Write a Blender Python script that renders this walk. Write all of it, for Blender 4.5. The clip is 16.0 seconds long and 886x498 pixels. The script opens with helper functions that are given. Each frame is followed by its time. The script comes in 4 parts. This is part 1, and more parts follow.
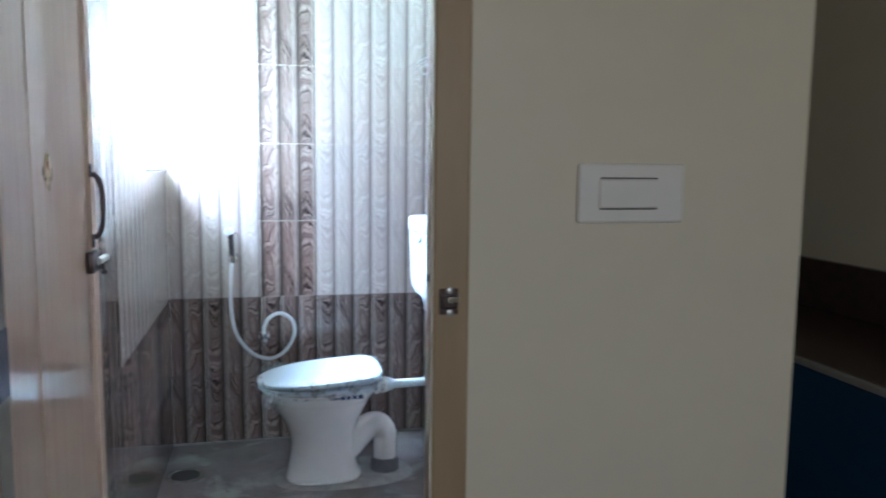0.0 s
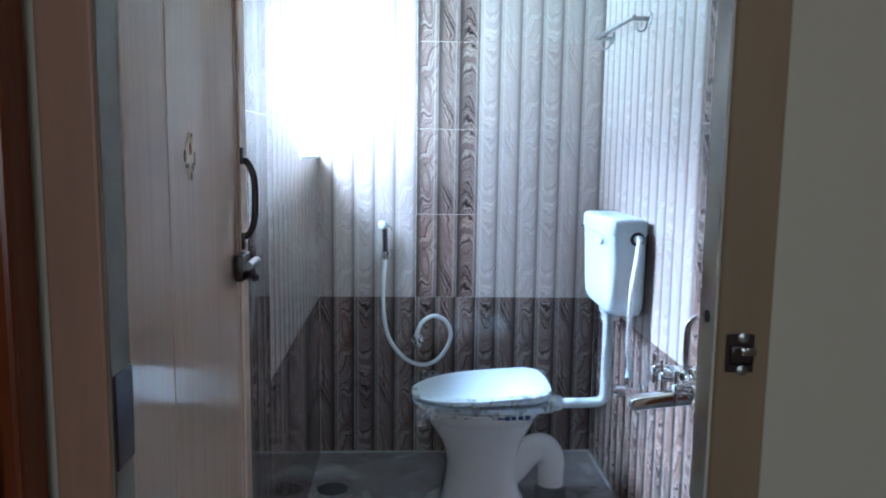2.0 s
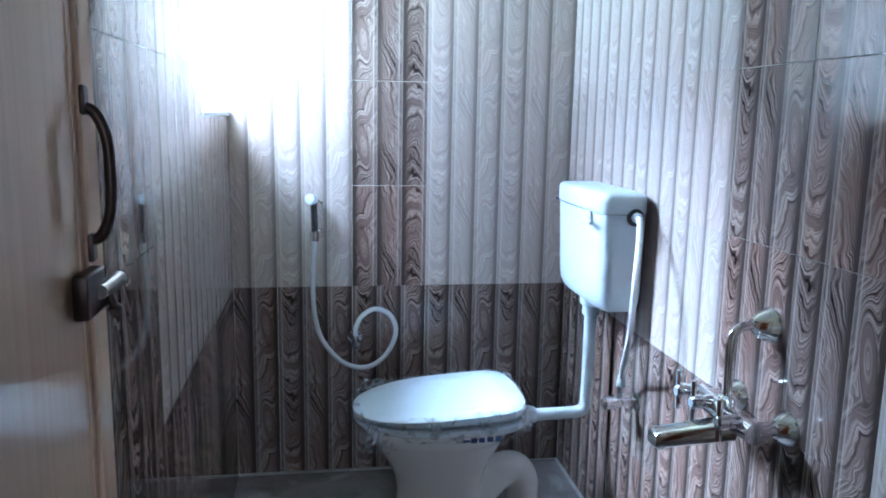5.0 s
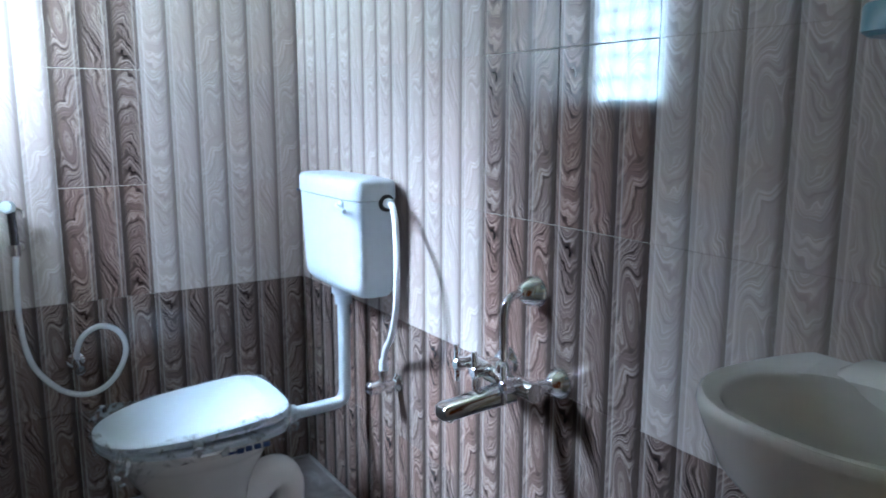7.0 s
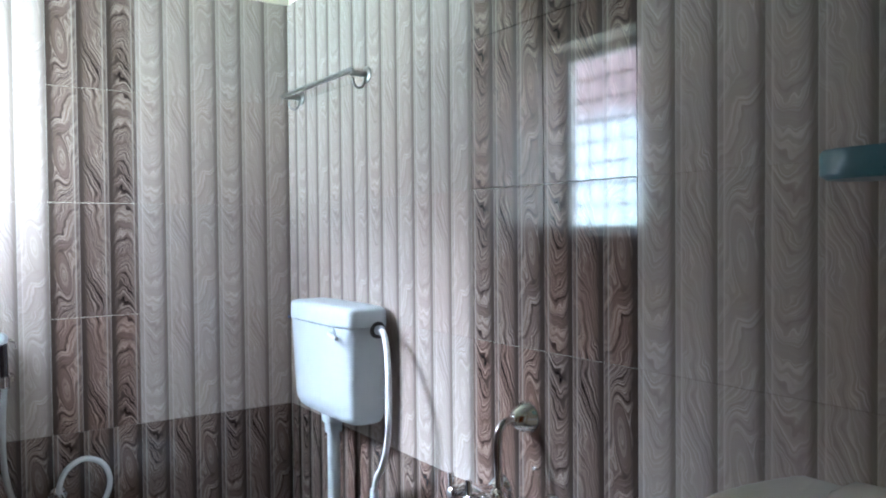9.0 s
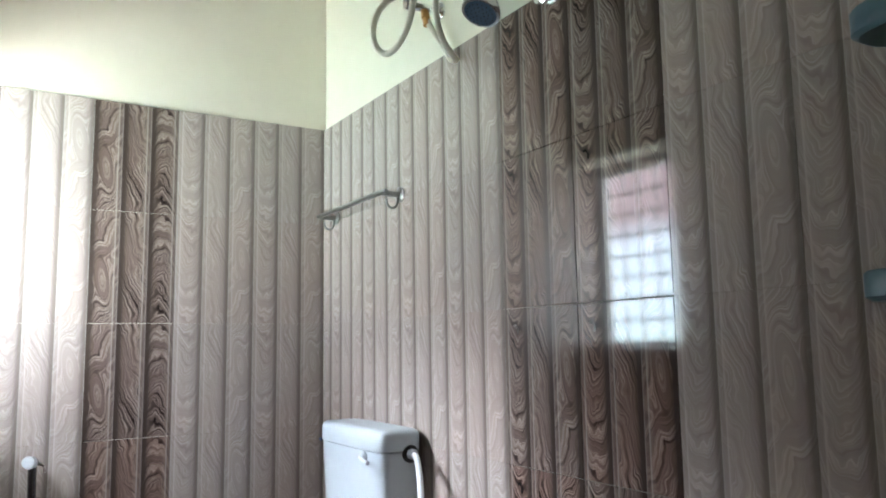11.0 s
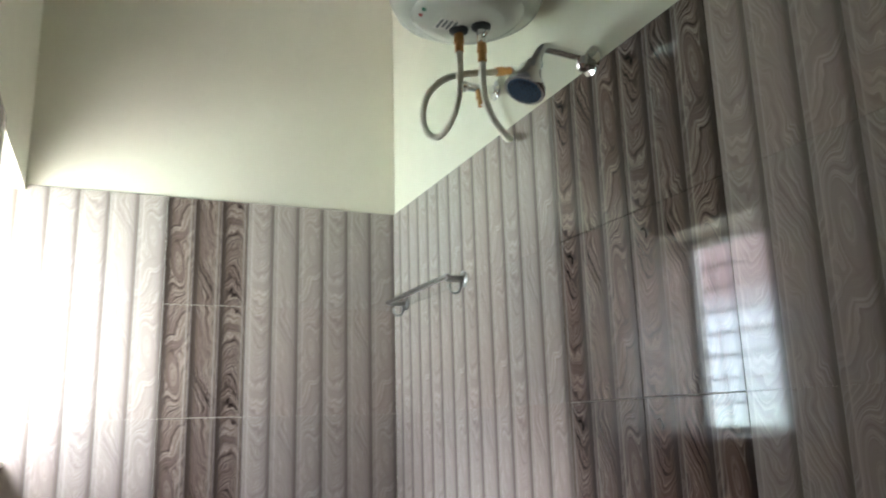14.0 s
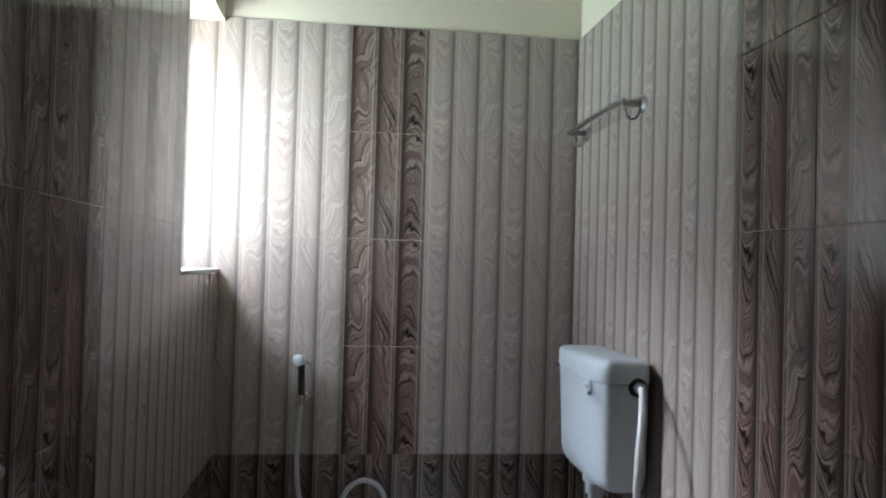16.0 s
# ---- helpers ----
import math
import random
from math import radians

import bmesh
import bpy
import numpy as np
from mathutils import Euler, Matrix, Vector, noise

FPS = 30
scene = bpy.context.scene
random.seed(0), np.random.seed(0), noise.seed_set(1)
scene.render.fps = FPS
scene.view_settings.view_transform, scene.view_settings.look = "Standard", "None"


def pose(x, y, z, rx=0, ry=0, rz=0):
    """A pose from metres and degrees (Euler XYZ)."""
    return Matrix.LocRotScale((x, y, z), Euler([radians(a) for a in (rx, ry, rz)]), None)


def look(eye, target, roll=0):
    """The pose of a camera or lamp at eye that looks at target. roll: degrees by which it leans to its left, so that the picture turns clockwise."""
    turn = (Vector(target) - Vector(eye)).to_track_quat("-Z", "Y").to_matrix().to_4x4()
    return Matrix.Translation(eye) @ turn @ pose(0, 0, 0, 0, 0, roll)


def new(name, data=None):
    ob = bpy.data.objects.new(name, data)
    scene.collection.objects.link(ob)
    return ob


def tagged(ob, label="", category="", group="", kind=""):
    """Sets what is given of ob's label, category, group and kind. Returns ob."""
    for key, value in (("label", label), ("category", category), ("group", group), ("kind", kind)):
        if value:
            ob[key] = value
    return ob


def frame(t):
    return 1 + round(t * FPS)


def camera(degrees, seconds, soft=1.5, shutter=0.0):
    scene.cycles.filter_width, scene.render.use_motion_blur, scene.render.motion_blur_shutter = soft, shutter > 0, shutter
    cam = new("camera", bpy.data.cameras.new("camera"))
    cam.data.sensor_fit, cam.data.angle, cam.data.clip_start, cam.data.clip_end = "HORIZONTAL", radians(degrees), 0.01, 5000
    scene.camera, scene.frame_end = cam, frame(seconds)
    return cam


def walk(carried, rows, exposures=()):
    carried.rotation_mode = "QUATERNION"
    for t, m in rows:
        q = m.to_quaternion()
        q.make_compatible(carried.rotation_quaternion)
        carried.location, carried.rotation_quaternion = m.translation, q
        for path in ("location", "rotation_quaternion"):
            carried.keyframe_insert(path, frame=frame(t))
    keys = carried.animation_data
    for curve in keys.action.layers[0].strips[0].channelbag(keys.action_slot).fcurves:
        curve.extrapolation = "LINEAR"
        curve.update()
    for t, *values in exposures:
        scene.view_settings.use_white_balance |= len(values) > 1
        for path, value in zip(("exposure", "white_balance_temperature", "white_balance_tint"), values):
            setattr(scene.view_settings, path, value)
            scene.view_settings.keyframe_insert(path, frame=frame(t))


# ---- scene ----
cam = camera(59.8, 16.0, soft=1.9, shutter=0.5)
EXPO = [(0.0, 1.52, 4720, 6), (0.6, 1.20, 4680, 6), (1.3, 0.97, 4580, 6), (3.5, 0.87, 4530, 7), (6.5, 0.64, 4780, 7), (9.0, 0.36, 5420, 10), (12.5, -0.08, 6150, 14), (14.0, -0.16, 6150, 14), (16.0, -0.89, 5880, 12)]
PATH = [
    (0, (-0.748, -3.701, 1.352), (-0.308, -1.764, 1.123), 0.6),
    (0.5, (-0.785, -3.601, 1.348), (-0.512, -1.635, 1.105), 0.7),
    (1, (-0.818, -3.486, 1.347), (-0.663, -1.507, 1.099), 0.8),
    (1.5, (-0.839, -3.401, 1.345), (-0.677, -1.423, 1.096), 1.0),
    (2, (-0.832, -3.285, 1.34), (-0.735, -1.304, 1.081), 0.8),
    (2.5, (-0.807, -3.158, 1.335), (-0.78, -1.18, 1.045), 0.4),
    (3, (-0.799, -3.09, 1.335), (-0.828, -1.117, 1.01), 0.0),
    (3.5, (-0.833, -3.016, 1.334), (-0.763, -1.048, 0.985), 0.3),
    (3.7, (-0.849, -2.955, 1.323), (-0.707, -0.990, 0.978), 0.7),
    (5.8, (-0.950, -2.647, 1.303), (-0.391, -0.763, 0.946), 0.6),
    (6, (-0.996, -2.635, 1.292), (-0.289, -0.797, 0.947), 1.2),
    (6.5, (-1.039, -2.609, 1.291), (-0.096, -0.881, 0.938), 0.8),
    (7, (-1.05, -2.605, 1.295), (0.005, -0.942, 0.942), 0.1),
    (7.5, (-1.078, -2.616, 1.301), (0.037, -0.987, 0.981), -0.0),
    (8, (-1.078, -2.62, 1.307), (0.06, -0.99, 1.089), -0.2),
    (8.5, (-1.094, -2.629, 1.315), (0.044, -0.989, 1.189), -0.3),
    (9, (-1.101, -2.637, 1.321), (0.013, -0.977, 1.275), -0.5),
    (9.5, (-1.103, -2.643, 1.331), (-0.014, -0.966, 1.359), -0.5),
    (10, (-1.093, -2.64, 1.336), (-0.038, -0.945, 1.445), -0.6),
    (12.5, (-1.055, -2.589, 1.348), (-0.05, -0.909, 1.757), -1.5),
    (13, (-1.027, -2.573, 1.371), (-0.059, -0.887, 1.838), -1.9),
    (13.5, (-0.989, -2.564, 1.365), (-0.07, -0.864, 1.88), -2.3),
    (14, (-0.93, -2.6, 1.385), (-0.15, -0.798, 1.827), -1.6),
    (14.5, (-0.870, -2.637, 1.386), (-0.278, -0.753, 1.757), -0.8),
    (15, (-0.872, -2.609, 1.352), (-0.405, -0.679, 1.615), 0.7),
    (15.5, (-0.834, -2.594, 1.352), (-0.485, -0.63, 1.494), 1.1),
    (16, (-0.783, -2.599, 1.335), (-0.537, -0.614, 1.38), 1.6),
]
walk(cam, [(t, look(eye, target, roll)) for t, eye, target, roll in PATH],
     exposures=EXPO)

# ==== world and light ====
world = bpy.data.worlds.new("sky")
scene.world = world
world.use_nodes = True
sky = world.node_tree.nodes.new("ShaderNodeTexSky")
sky.sky_type, sky.sun_disc = 'NISHITA', False
sky.sun_elevation, sky.sun_rotation = radians(36), radians(301)
world.node_tree.links.new(sky.outputs[0], world.node_tree.nodes["Background"].inputs[0])
world.node_tree.nodes["Background"].inputs[1].default_value = 0.1
sun = new("sun", bpy.data.lights.new("sun", 'SUN'))
sun.data.energy, sun.data.angle, sun.data.color = 1.5, radians(22), (1, 0.98, 0.95)
sun.matrix_world = look((-7.0, 4.3, 5.9), (0, 0, 0))

WINDOW_GLOW = 26.0     # daylight of the yard outside the bathroom window

SKY_WATTS = 640.0       # steep skylight falling through the bathroom window
UPLIGHT_WATTS = 245.0     # added unseen lamp shining up through the same window to lift the upper walls
WALL_FILL_WATTS = 330.0   # added lamp for high sky outside the same window, lifting back wall and floor
HALL_FILL_WATTS = 9.0       # added lamp in an unseen opening at the hall's far end

# ==== sizes ====
TW, TH = 0.2625, 0.36   # one wall tile
BORDER = 0.70           # top of the dark lower rows
LEFT = -1.20            # face of the left wall's tiles; right wall x = 0, back wall y = 0
CEIL = 3.03
DOOR_OUT, DOOR_IN = -2.44, -2.40
WIN_Y, WIN_B, WIN_T = -0.575, 1.295, 2.125


# ==== node helpers ====
class Nodes:
    def __init__(self, name):
        self.mat = bpy.data.materials.new(name)
        self.mat.use_nodes = True
        self.tree = self.mat.node_tree
        self.bsdf = self.tree.nodes["Principled BSDF"]

    def node(self, kind, **values):
        n = self.tree.nodes.new(kind)
        for k, v in values.items():
            setattr(n, k, v)
        return n

    def put(self, value, socket):
        if isinstance(value, (int, float)):
            socket.default_value = value
        elif isinstance(value, tuple):
            socket.default_value = (*value, 1.0)[:len(socket.default_value)]
        else:
            self.tree.links.new(value, socket)

    def math(self, op, a, b=0.0):
        n = self.node("ShaderNodeMath", operation=op)
        self.put(a, n.inputs[0])
        self.put(b, n.inputs[1])
        return n.outputs[0]

    def mix(self, fac, a, b, blend='MIX'):
        n = self.node("ShaderNodeMix", data_type='RGBA', blend_type=blend)
        self.put(fac, n.inputs[0])
        self.put(a, n.inputs[6])
        self.put(b, n.inputs[7])
        return n.outputs[2]

    def coords(self, scale=(1, 1, 1), use="Object"):
        c = self.node("ShaderNodeTexCoord")
        m = self.node("ShaderNodeMapping")
        self.tree.links.new(c.outputs[use], m.inputs[0])
        m.inputs[3].default_value = scale
        return m.outputs[0]

    def noise(self, vector, scale, detail=3.0, rough=0.5, distort=0.0):
        n = self.node("ShaderNodeTexNoise")
        self.put(vector, n.inputs["Vector"])
        n.inputs["Scale"].default_value, n.inputs["Detail"].default_value = scale, detail
        n.inputs["Roughness"].default_value, n.inputs["Distortion"].default_value = rough, distort
        return n.outputs[0]

    def ramp(self, fac, stops):
        n = self.node("ShaderNodeValToRGB")
        self.put(fac, n.inputs[0])
        while len(n.color_ramp.elements) < len(stops):
            n.color_ramp.elements.new(0.5)
        for e, (p, c) in zip(n.color_ramp.elements, stops):
            e.position = p
            e.color = (*c, 1) if isinstance(c, tuple) else (c, c, c, 1)
        return n.outputs[0]

    def bump(self, height, strength=0.2, distance=0.002):
        n = self.node("ShaderNodeBump")
        self.put(height, n.inputs["Height"])
        n.inputs["Strength"].default_value, n.inputs["Distance"].default_value = strength, distance
        self.tree.links.new(n.outputs[0], self.bsdf.inputs["Normal"])

    def done(self, color=None, rough=0.5, metal=0.0, **more):
        if color is not None:
            self.put(color, self.bsdf.inputs["Base Color"])
        self.put(rough, self.bsdf.inputs["Roughness"])
        self.put(metal, self.bsdf.inputs["Metallic"])
        for k, v in more.items():
            self.put(v, self.bsdf.inputs[k.replace("_", " ")])
        return self.mat


# ==== materials ====
def tile_material(name, bands, flute, line, wash_to, red, gloss):
    """Glazed tile printed with three upright flutes of marbled grain; the print repeats on each tile."""
    k = Nodes(name)
    c = k.node("ShaderNodeTexCoord").outputs["Object"]
    sep = k.node("ShaderNodeSeparateXYZ")
    k.put(c, sep.inputs[0])
    u3 = k.math('MULTIPLY', sep.outputs[0], 3 / TW)
    v = k.math('DIVIDE', sep.outputs[2], TH)
    i = k.math('FLOOR', u3)
    fr = k.math('FRACT', u3)
    comb = k.node("ShaderNodeCombineXYZ")
    k.put(fr, comb.inputs[0])
    k.put(k.math('MULTIPLY', i, 7.3), comb.inputs[1])
    k.put(k.math('MULTIPLY', v, 3.2), comb.inputs[2])
    flow = k.math('SUBTRACT', k.noise(comb.outputs[0], 1.1, 1.0, 0.4, 0.5), 0.5)
    curl = k.math('SUBTRACT', k.noise(comb.outputs[0], 3.2, 1.0), 0.5)
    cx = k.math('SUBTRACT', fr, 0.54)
    cx2 = k.math('MULTIPLY', cx, cx)
    warp = k.math('ADD', k.math('MULTIPLY', flow, 6.0), k.math('MULTIPLY', curl, 2.4))
    # hanging cups in the first flute, slanting strokes in the second
    p0 = k.math('ADD', k.math('ADD', k.math('MULTIPLY', v, 19.0), k.math('MULTIPLY', cx2, -17.0)), warp)
    p1 = k.math('ADD', k.math('ADD', k.math('MULTIPLY', v, 13.0), k.math('MULTIPLY', fr, 8.5)), warp)
    # one long teardrop in the third, with grain flowing round it
    dv = k.math('SUBTRACT', v, 0.62)
    lean = k.math('ADD', cx, k.math('MULTIPLY', dv, 0.55))
    eye = k.math('ADD', k.math('MULTIPLY', k.math('MULTIPLY', lean, lean), 26.0), k.math('MULTIPLY', k.math('MULTIPLY', dv, dv), 38.0))
    far = k.math('SQRT', eye)
    round_it = k.ramp(k.math('DIVIDE', far, 4.0), [(0.26, 0.0), (0.58, 1.0)])
    swept = k.math('ADD', k.math('ADD', k.math('MULTIPLY', v, 12.0), k.math('MULTIPLY', fr, -6.0)), warp)
    drop = k.math('MULTIPLY', far, 3.1)
    p2 = k.math('ADD', drop, k.math('MULTIPLY', round_it, k.math('SUBTRACT', swept, drop)))
    is1 = k.math('COMPARE', i, 1.0)
    is2 = k.math('COMPARE', i, 2.0)
    for n in (is1, is2):
        n.node.inputs[2].default_value = 0.25
    ph = k.math('ADD', p0, k.math('MULTIPLY', is1, k.math('SUBTRACT', p1, p0)))
    ph = k.math('ADD', ph, k.math('MULTIPLY', is2, k.math('SUBTRACT', p2, p0)))
    grain = k.node("ShaderNodeTexNoise", noise_dimensions='1D')
    k.put(ph, grain.inputs["W"])
    grain.inputs["Scale"].default_value, grain.inputs["Detail"].default_value = 1.0, 3.0
    grain.inputs["Roughness"].default_value = 0.62
    col = k.ramp(grain.outputs[0], bands)
    # calmer patches where the grain fades into the ground tone
    calm = k.ramp(k.noise(comb.outputs[0], 1.7, 1.0), [(0.40, 0.0), (0.62, 0.62)])
    col = k.mix(calm, col, wash_to)
    tint = k.node("ShaderNodeObjectInfo").outputs["Random"]
    col = k.mix(k.math('MULTIPLY', k.ramp(tint, [(0.45, 0.0), (0.95, 1.0)]), red), col, k.mix(1.0, col, (1.18, 0.86, 0.74), 'MULTIPLY'))
    # groove shading and ridge highlight are printed into the colour, without relief
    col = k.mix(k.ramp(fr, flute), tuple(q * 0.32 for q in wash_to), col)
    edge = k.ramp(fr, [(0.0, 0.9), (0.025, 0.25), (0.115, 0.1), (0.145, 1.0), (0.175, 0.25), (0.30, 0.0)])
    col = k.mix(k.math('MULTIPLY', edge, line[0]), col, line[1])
    k.bump(k.noise(c, 9.0, 1.0), 0.05, 0.002)
    return k.done(col, gloss, IOR=1.45)


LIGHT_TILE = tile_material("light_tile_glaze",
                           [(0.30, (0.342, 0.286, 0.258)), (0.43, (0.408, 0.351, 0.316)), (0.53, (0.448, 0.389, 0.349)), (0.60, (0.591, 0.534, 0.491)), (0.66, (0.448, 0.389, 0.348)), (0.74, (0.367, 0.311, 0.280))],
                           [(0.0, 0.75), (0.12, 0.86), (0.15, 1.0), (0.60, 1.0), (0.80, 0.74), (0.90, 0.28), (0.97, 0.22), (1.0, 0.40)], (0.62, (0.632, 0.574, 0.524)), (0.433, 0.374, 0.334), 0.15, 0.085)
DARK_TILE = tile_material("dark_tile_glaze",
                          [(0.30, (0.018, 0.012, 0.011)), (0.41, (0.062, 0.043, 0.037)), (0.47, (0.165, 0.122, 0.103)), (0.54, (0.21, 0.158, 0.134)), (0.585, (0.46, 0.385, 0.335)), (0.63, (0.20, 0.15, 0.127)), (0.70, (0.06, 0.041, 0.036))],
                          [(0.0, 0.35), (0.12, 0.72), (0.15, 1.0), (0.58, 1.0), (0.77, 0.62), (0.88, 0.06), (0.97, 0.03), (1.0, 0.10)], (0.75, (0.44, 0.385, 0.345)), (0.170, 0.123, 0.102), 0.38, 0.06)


def mottled(name, a, b, scale, rough, bump=0.1, metal=0.0, stretch=(1, 1, 1), dist=0.002, **more):
    k = Nodes(name)
    v = k.coords(stretch)
    n = k.noise(v, scale, 5.0, 0.6)
    fine = k.noise(v, scale * 9, 3.0)
    col = k.mix(k.ramp(n, [(0.3, 0.0), (0.7, 1.0)]), a, b)
    col = k.mix(k.math('MULTIPLY', fine, 0.25), col, k.mix(1.0, col, (0.8, 0.8, 0.8), 'MULTIPLY'))
    if bump:
        k.bump(fine, bump, dist)
    return k.done(col, k.math('ADD', k.math('MULTIPLY', fine, 0.12), rough - 0.06), metal, **more)


PAINT = mottled("cream_wall_paint", (0.84, 0.80, 0.67), (0.81, 0.77, 0.64), 1.6, 0.55, 0.08)
HALL_PAINT = mottled("hall_wall_paint", (0.66, 0.60, 0.46), (0.62, 0.56, 0.43), 1.4, 0.5, 0.08)
CEIL_PAINT = mottled("white_ceiling_paint", (0.78, 0.78, 0.76), (0.72, 0.72, 0.70), 2.0, 0.7, 0.06)
CERAMIC = mottled("white_ceramic", (0.84, 0.83, 0.80), (0.80, 0.79, 0.76), 3.0, 0.10, 0.0)
PLASTIC = mottled("white_plastic", (0.57, 0.63, 0.67), (0.53, 0.59, 0.63), 4.0, 0.36, 0.02)
HOSE = mottled("white_hose_plastic", (0.74, 0.75, 0.77), (0.66, 0.67, 0.69), 30.0, 0.35, 0.1)
BEIGE_HOSE = mottled("beige_braided_hose", (0.90, 0.84, 0.73), (0.83, 0.76, 0.64), 40.0, 0.4, 0.2)
CHROME = mottled("chrome", (0.90, 0.90, 0.91), (0.82, 0.83, 0.84), 20.0, 0.11, 0.0, 1.0)
DARK_CHROME = mottled("dark_chrome", (0.20, 0.20, 0.21), (0.15, 0.15, 0.16), 25.0, 0.2, 0.02, 1.0)
STEEL = mottled("brushed_steel", (0.42, 0.41, 0.40), (0.33, 0.32, 0.31), 30.0, 0.32, 0.05, 1.0)
BRASS = mottled("copper_brass", (0.62, 0.34, 0.13), (0.48, 0.24, 0.09), 30.0, 0.35, 0.05, 0.8)
BRONZE = mottled("dark_bronze", (0.075, 0.05, 0.045), (0.045, 0.032, 0.03), 40.0, 0.35, 0.1, 0.6)
RUBBER = mottled("black_rubber", (0.02, 0.02, 0.022), (0.035, 0.034, 0.034), 40.0, 0.5, 0.1)
GREY_PVC = mottled("grey_pvc", (0.16, 0.16, 0.165), (0.22, 0.22, 0.22), 25.0, 0.55, 0.1)
CEMENT = mottled("cement", (0.40, 0.38, 0.35), (0.28, 0.27, 0.25), 20.0, 0.9, 0.4, 0.0, (1, 1, 1), 0.004)
DIRTY_CEMENT = mottled("dirty_cement", (0.27, 0.245, 0.215), (0.15, 0.13, 0.115), 28.0, 0.9, 0.4, 0.0, (1, 1, 1), 0.004)
NOZZLE = mottled("blue_nozzle_plate", (0.06, 0.10, 0.16), (0.04, 0.07, 0.12), 30.0, 0.4, 0.05)
TEAL = mottled("teal_plastic", (0.07, 0.17, 0.21), (0.05, 0.13, 0.17), 12.0, 0.3, 0.03)
FRAME_PAINT = mottled("salmon_frame_paint", (0.47, 0.27, 0.17), (0.39, 0.22, 0.14), 6.0, 0.42, 0.15, 0.0, (3, 3, 0.5))
REVEAL_PAINT = mottled("pale_frame_paint", (0.74, 0.70, 0.59), (0.67, 0.63, 0.52), 5.0, 0.5, 0.12)
# frame paint darkened and browned for the right jamb, which gets less light
DIM_FRAME_PAINT = mottled("dim_frame_paint", (0.35, 0.25, 0.135), (0.29, 0.205, 0.11), 6.0, 0.45, 0.15, 0.0, (3, 3, 0.5))
# shade on the hinge-side reveal, put into the colour as dull olive
SHADED_REVEAL_PAINT = mottled("shaded_reveal_paint", (0.27, 0.225, 0.165), (0.21, 0.175, 0.125), 6.0, 0.55, 0.12)
VARNISH = mottled("varnished_red_wood", (0.26, 0.068, 0.018), (0.14, 0.034, 0.01), 5.0, 0.22, 0.15, 0.0, (6, 6, 0.5))
BLUE = mottled("blue_laminate", (0.01, 0.05, 0.13), (0.012, 0.04, 0.10), 6.0, 0.4, 0.05)
BROWN_STONE = mottled("brown_granite", (0.06, 0.035, 0.03), (0.03, 0.02, 0.018), 30.0, 0.3, 0.05)
GREY_EDGE = mottled("grey_trim", (0.30, 0.29, 0.28), (0.24, 0.23, 0.22), 12.0, 0.4, 0.05)
SWITCH = mottled("switch_plastic", (0.74, 0.71, 0.66), (0.70, 0.67, 0.62), 6.0, 0.3, 0.02)
WHITE_FRAME = mottled("white_window_paint", (0.74, 0.74, 0.72), (0.66, 0.66, 0.64), 8.0, 0.4, 0.08)
INK = mottled("blue_print", (0.02, 0.05, 0.16), (0.025, 0.06, 0.18), 20.0, 0.4, 0.0)
RED_INK = mottled("red_print", (0.42, 0.05, 0.03), (0.34, 0.04, 0.03), 20.0, 0.4, 0.0)
GOLD_INK = mottled("gold_print", (0.72, 0.50, 0.25), (0.62, 0.41, 0.17), 20.0, 0.4, 0.0)
OLIVE_INK = mottled("olive_print", (0.22, 0.13, 0.035), (0.15, 0.09, 0.03), 20.0, 0.4, 0.0)
GREEN_INK = mottled("green_print", (0.03, 0.22, 0.12), (0.03, 0.18, 0.10), 20.0, 0.4, 0.0)
HEATER = mottled("ivory_heater_shell", (0.72, 0.71, 0.64), (0.68, 0.67, 0.60), 4.0, 0.18, 0.0)


def floor_material():
    k = Nodes("wet_stone_floor")
    v = k.coords()
    n = k.noise(v, 5.0, 6.0, 0.6, 0.8)
    st = k.noise(v, 2.2, 4.0, 0.6, 1.5)
    col = k.mix(k.ramp(n, [(0.35, 0.0), (0.68, 1.0)]), (0.115, 0.095, 0.088), (0.25, 0.225, 0.21))
    col = k.mix(k.ramp(st, [(0.52, 0.0), (0.66, 0.75)]), col, (0.40, 0.38, 0.36))
    k.bump(k.noise(v, 60.0, 4.0), 0.15, 0.002)
    return k.done(col, k.ramp(n, [(0.3, 0.25), (0.7, 0.5)]))


FLOOR = floor_material()
HALL_FLOOR = mottled("hall_floor_tile", (0.42, 0.37, 0.31), (0.36, 0.31, 0.26), 5.0, 0.25, 0.04)


def door_material():
    """Glossy cream laminate with fine upright grain."""
    k = Nodes("cream_door_laminate")
    v = k.coords((30, 30, 0.7))
    streak = k.noise(v, 3.0, 4.0, 0.6)
    broad = k.noise(k.coords((5, 5, 0.3)), 2.0, 2.0)
    col = k.mix(k.ramp(streak, [(0.3, 0.0), (0.7, 1.0)]), (0.62, 0.43, 0.315), (0.71, 0.53, 0.405))
    col = k.mix(k.math('MULTIPLY', broad, 0.5), col, (0.70, 0.53, 0.41))
    return k.done(col, 0.06, IOR=1.5)


DOOR_SKIN = door_material()


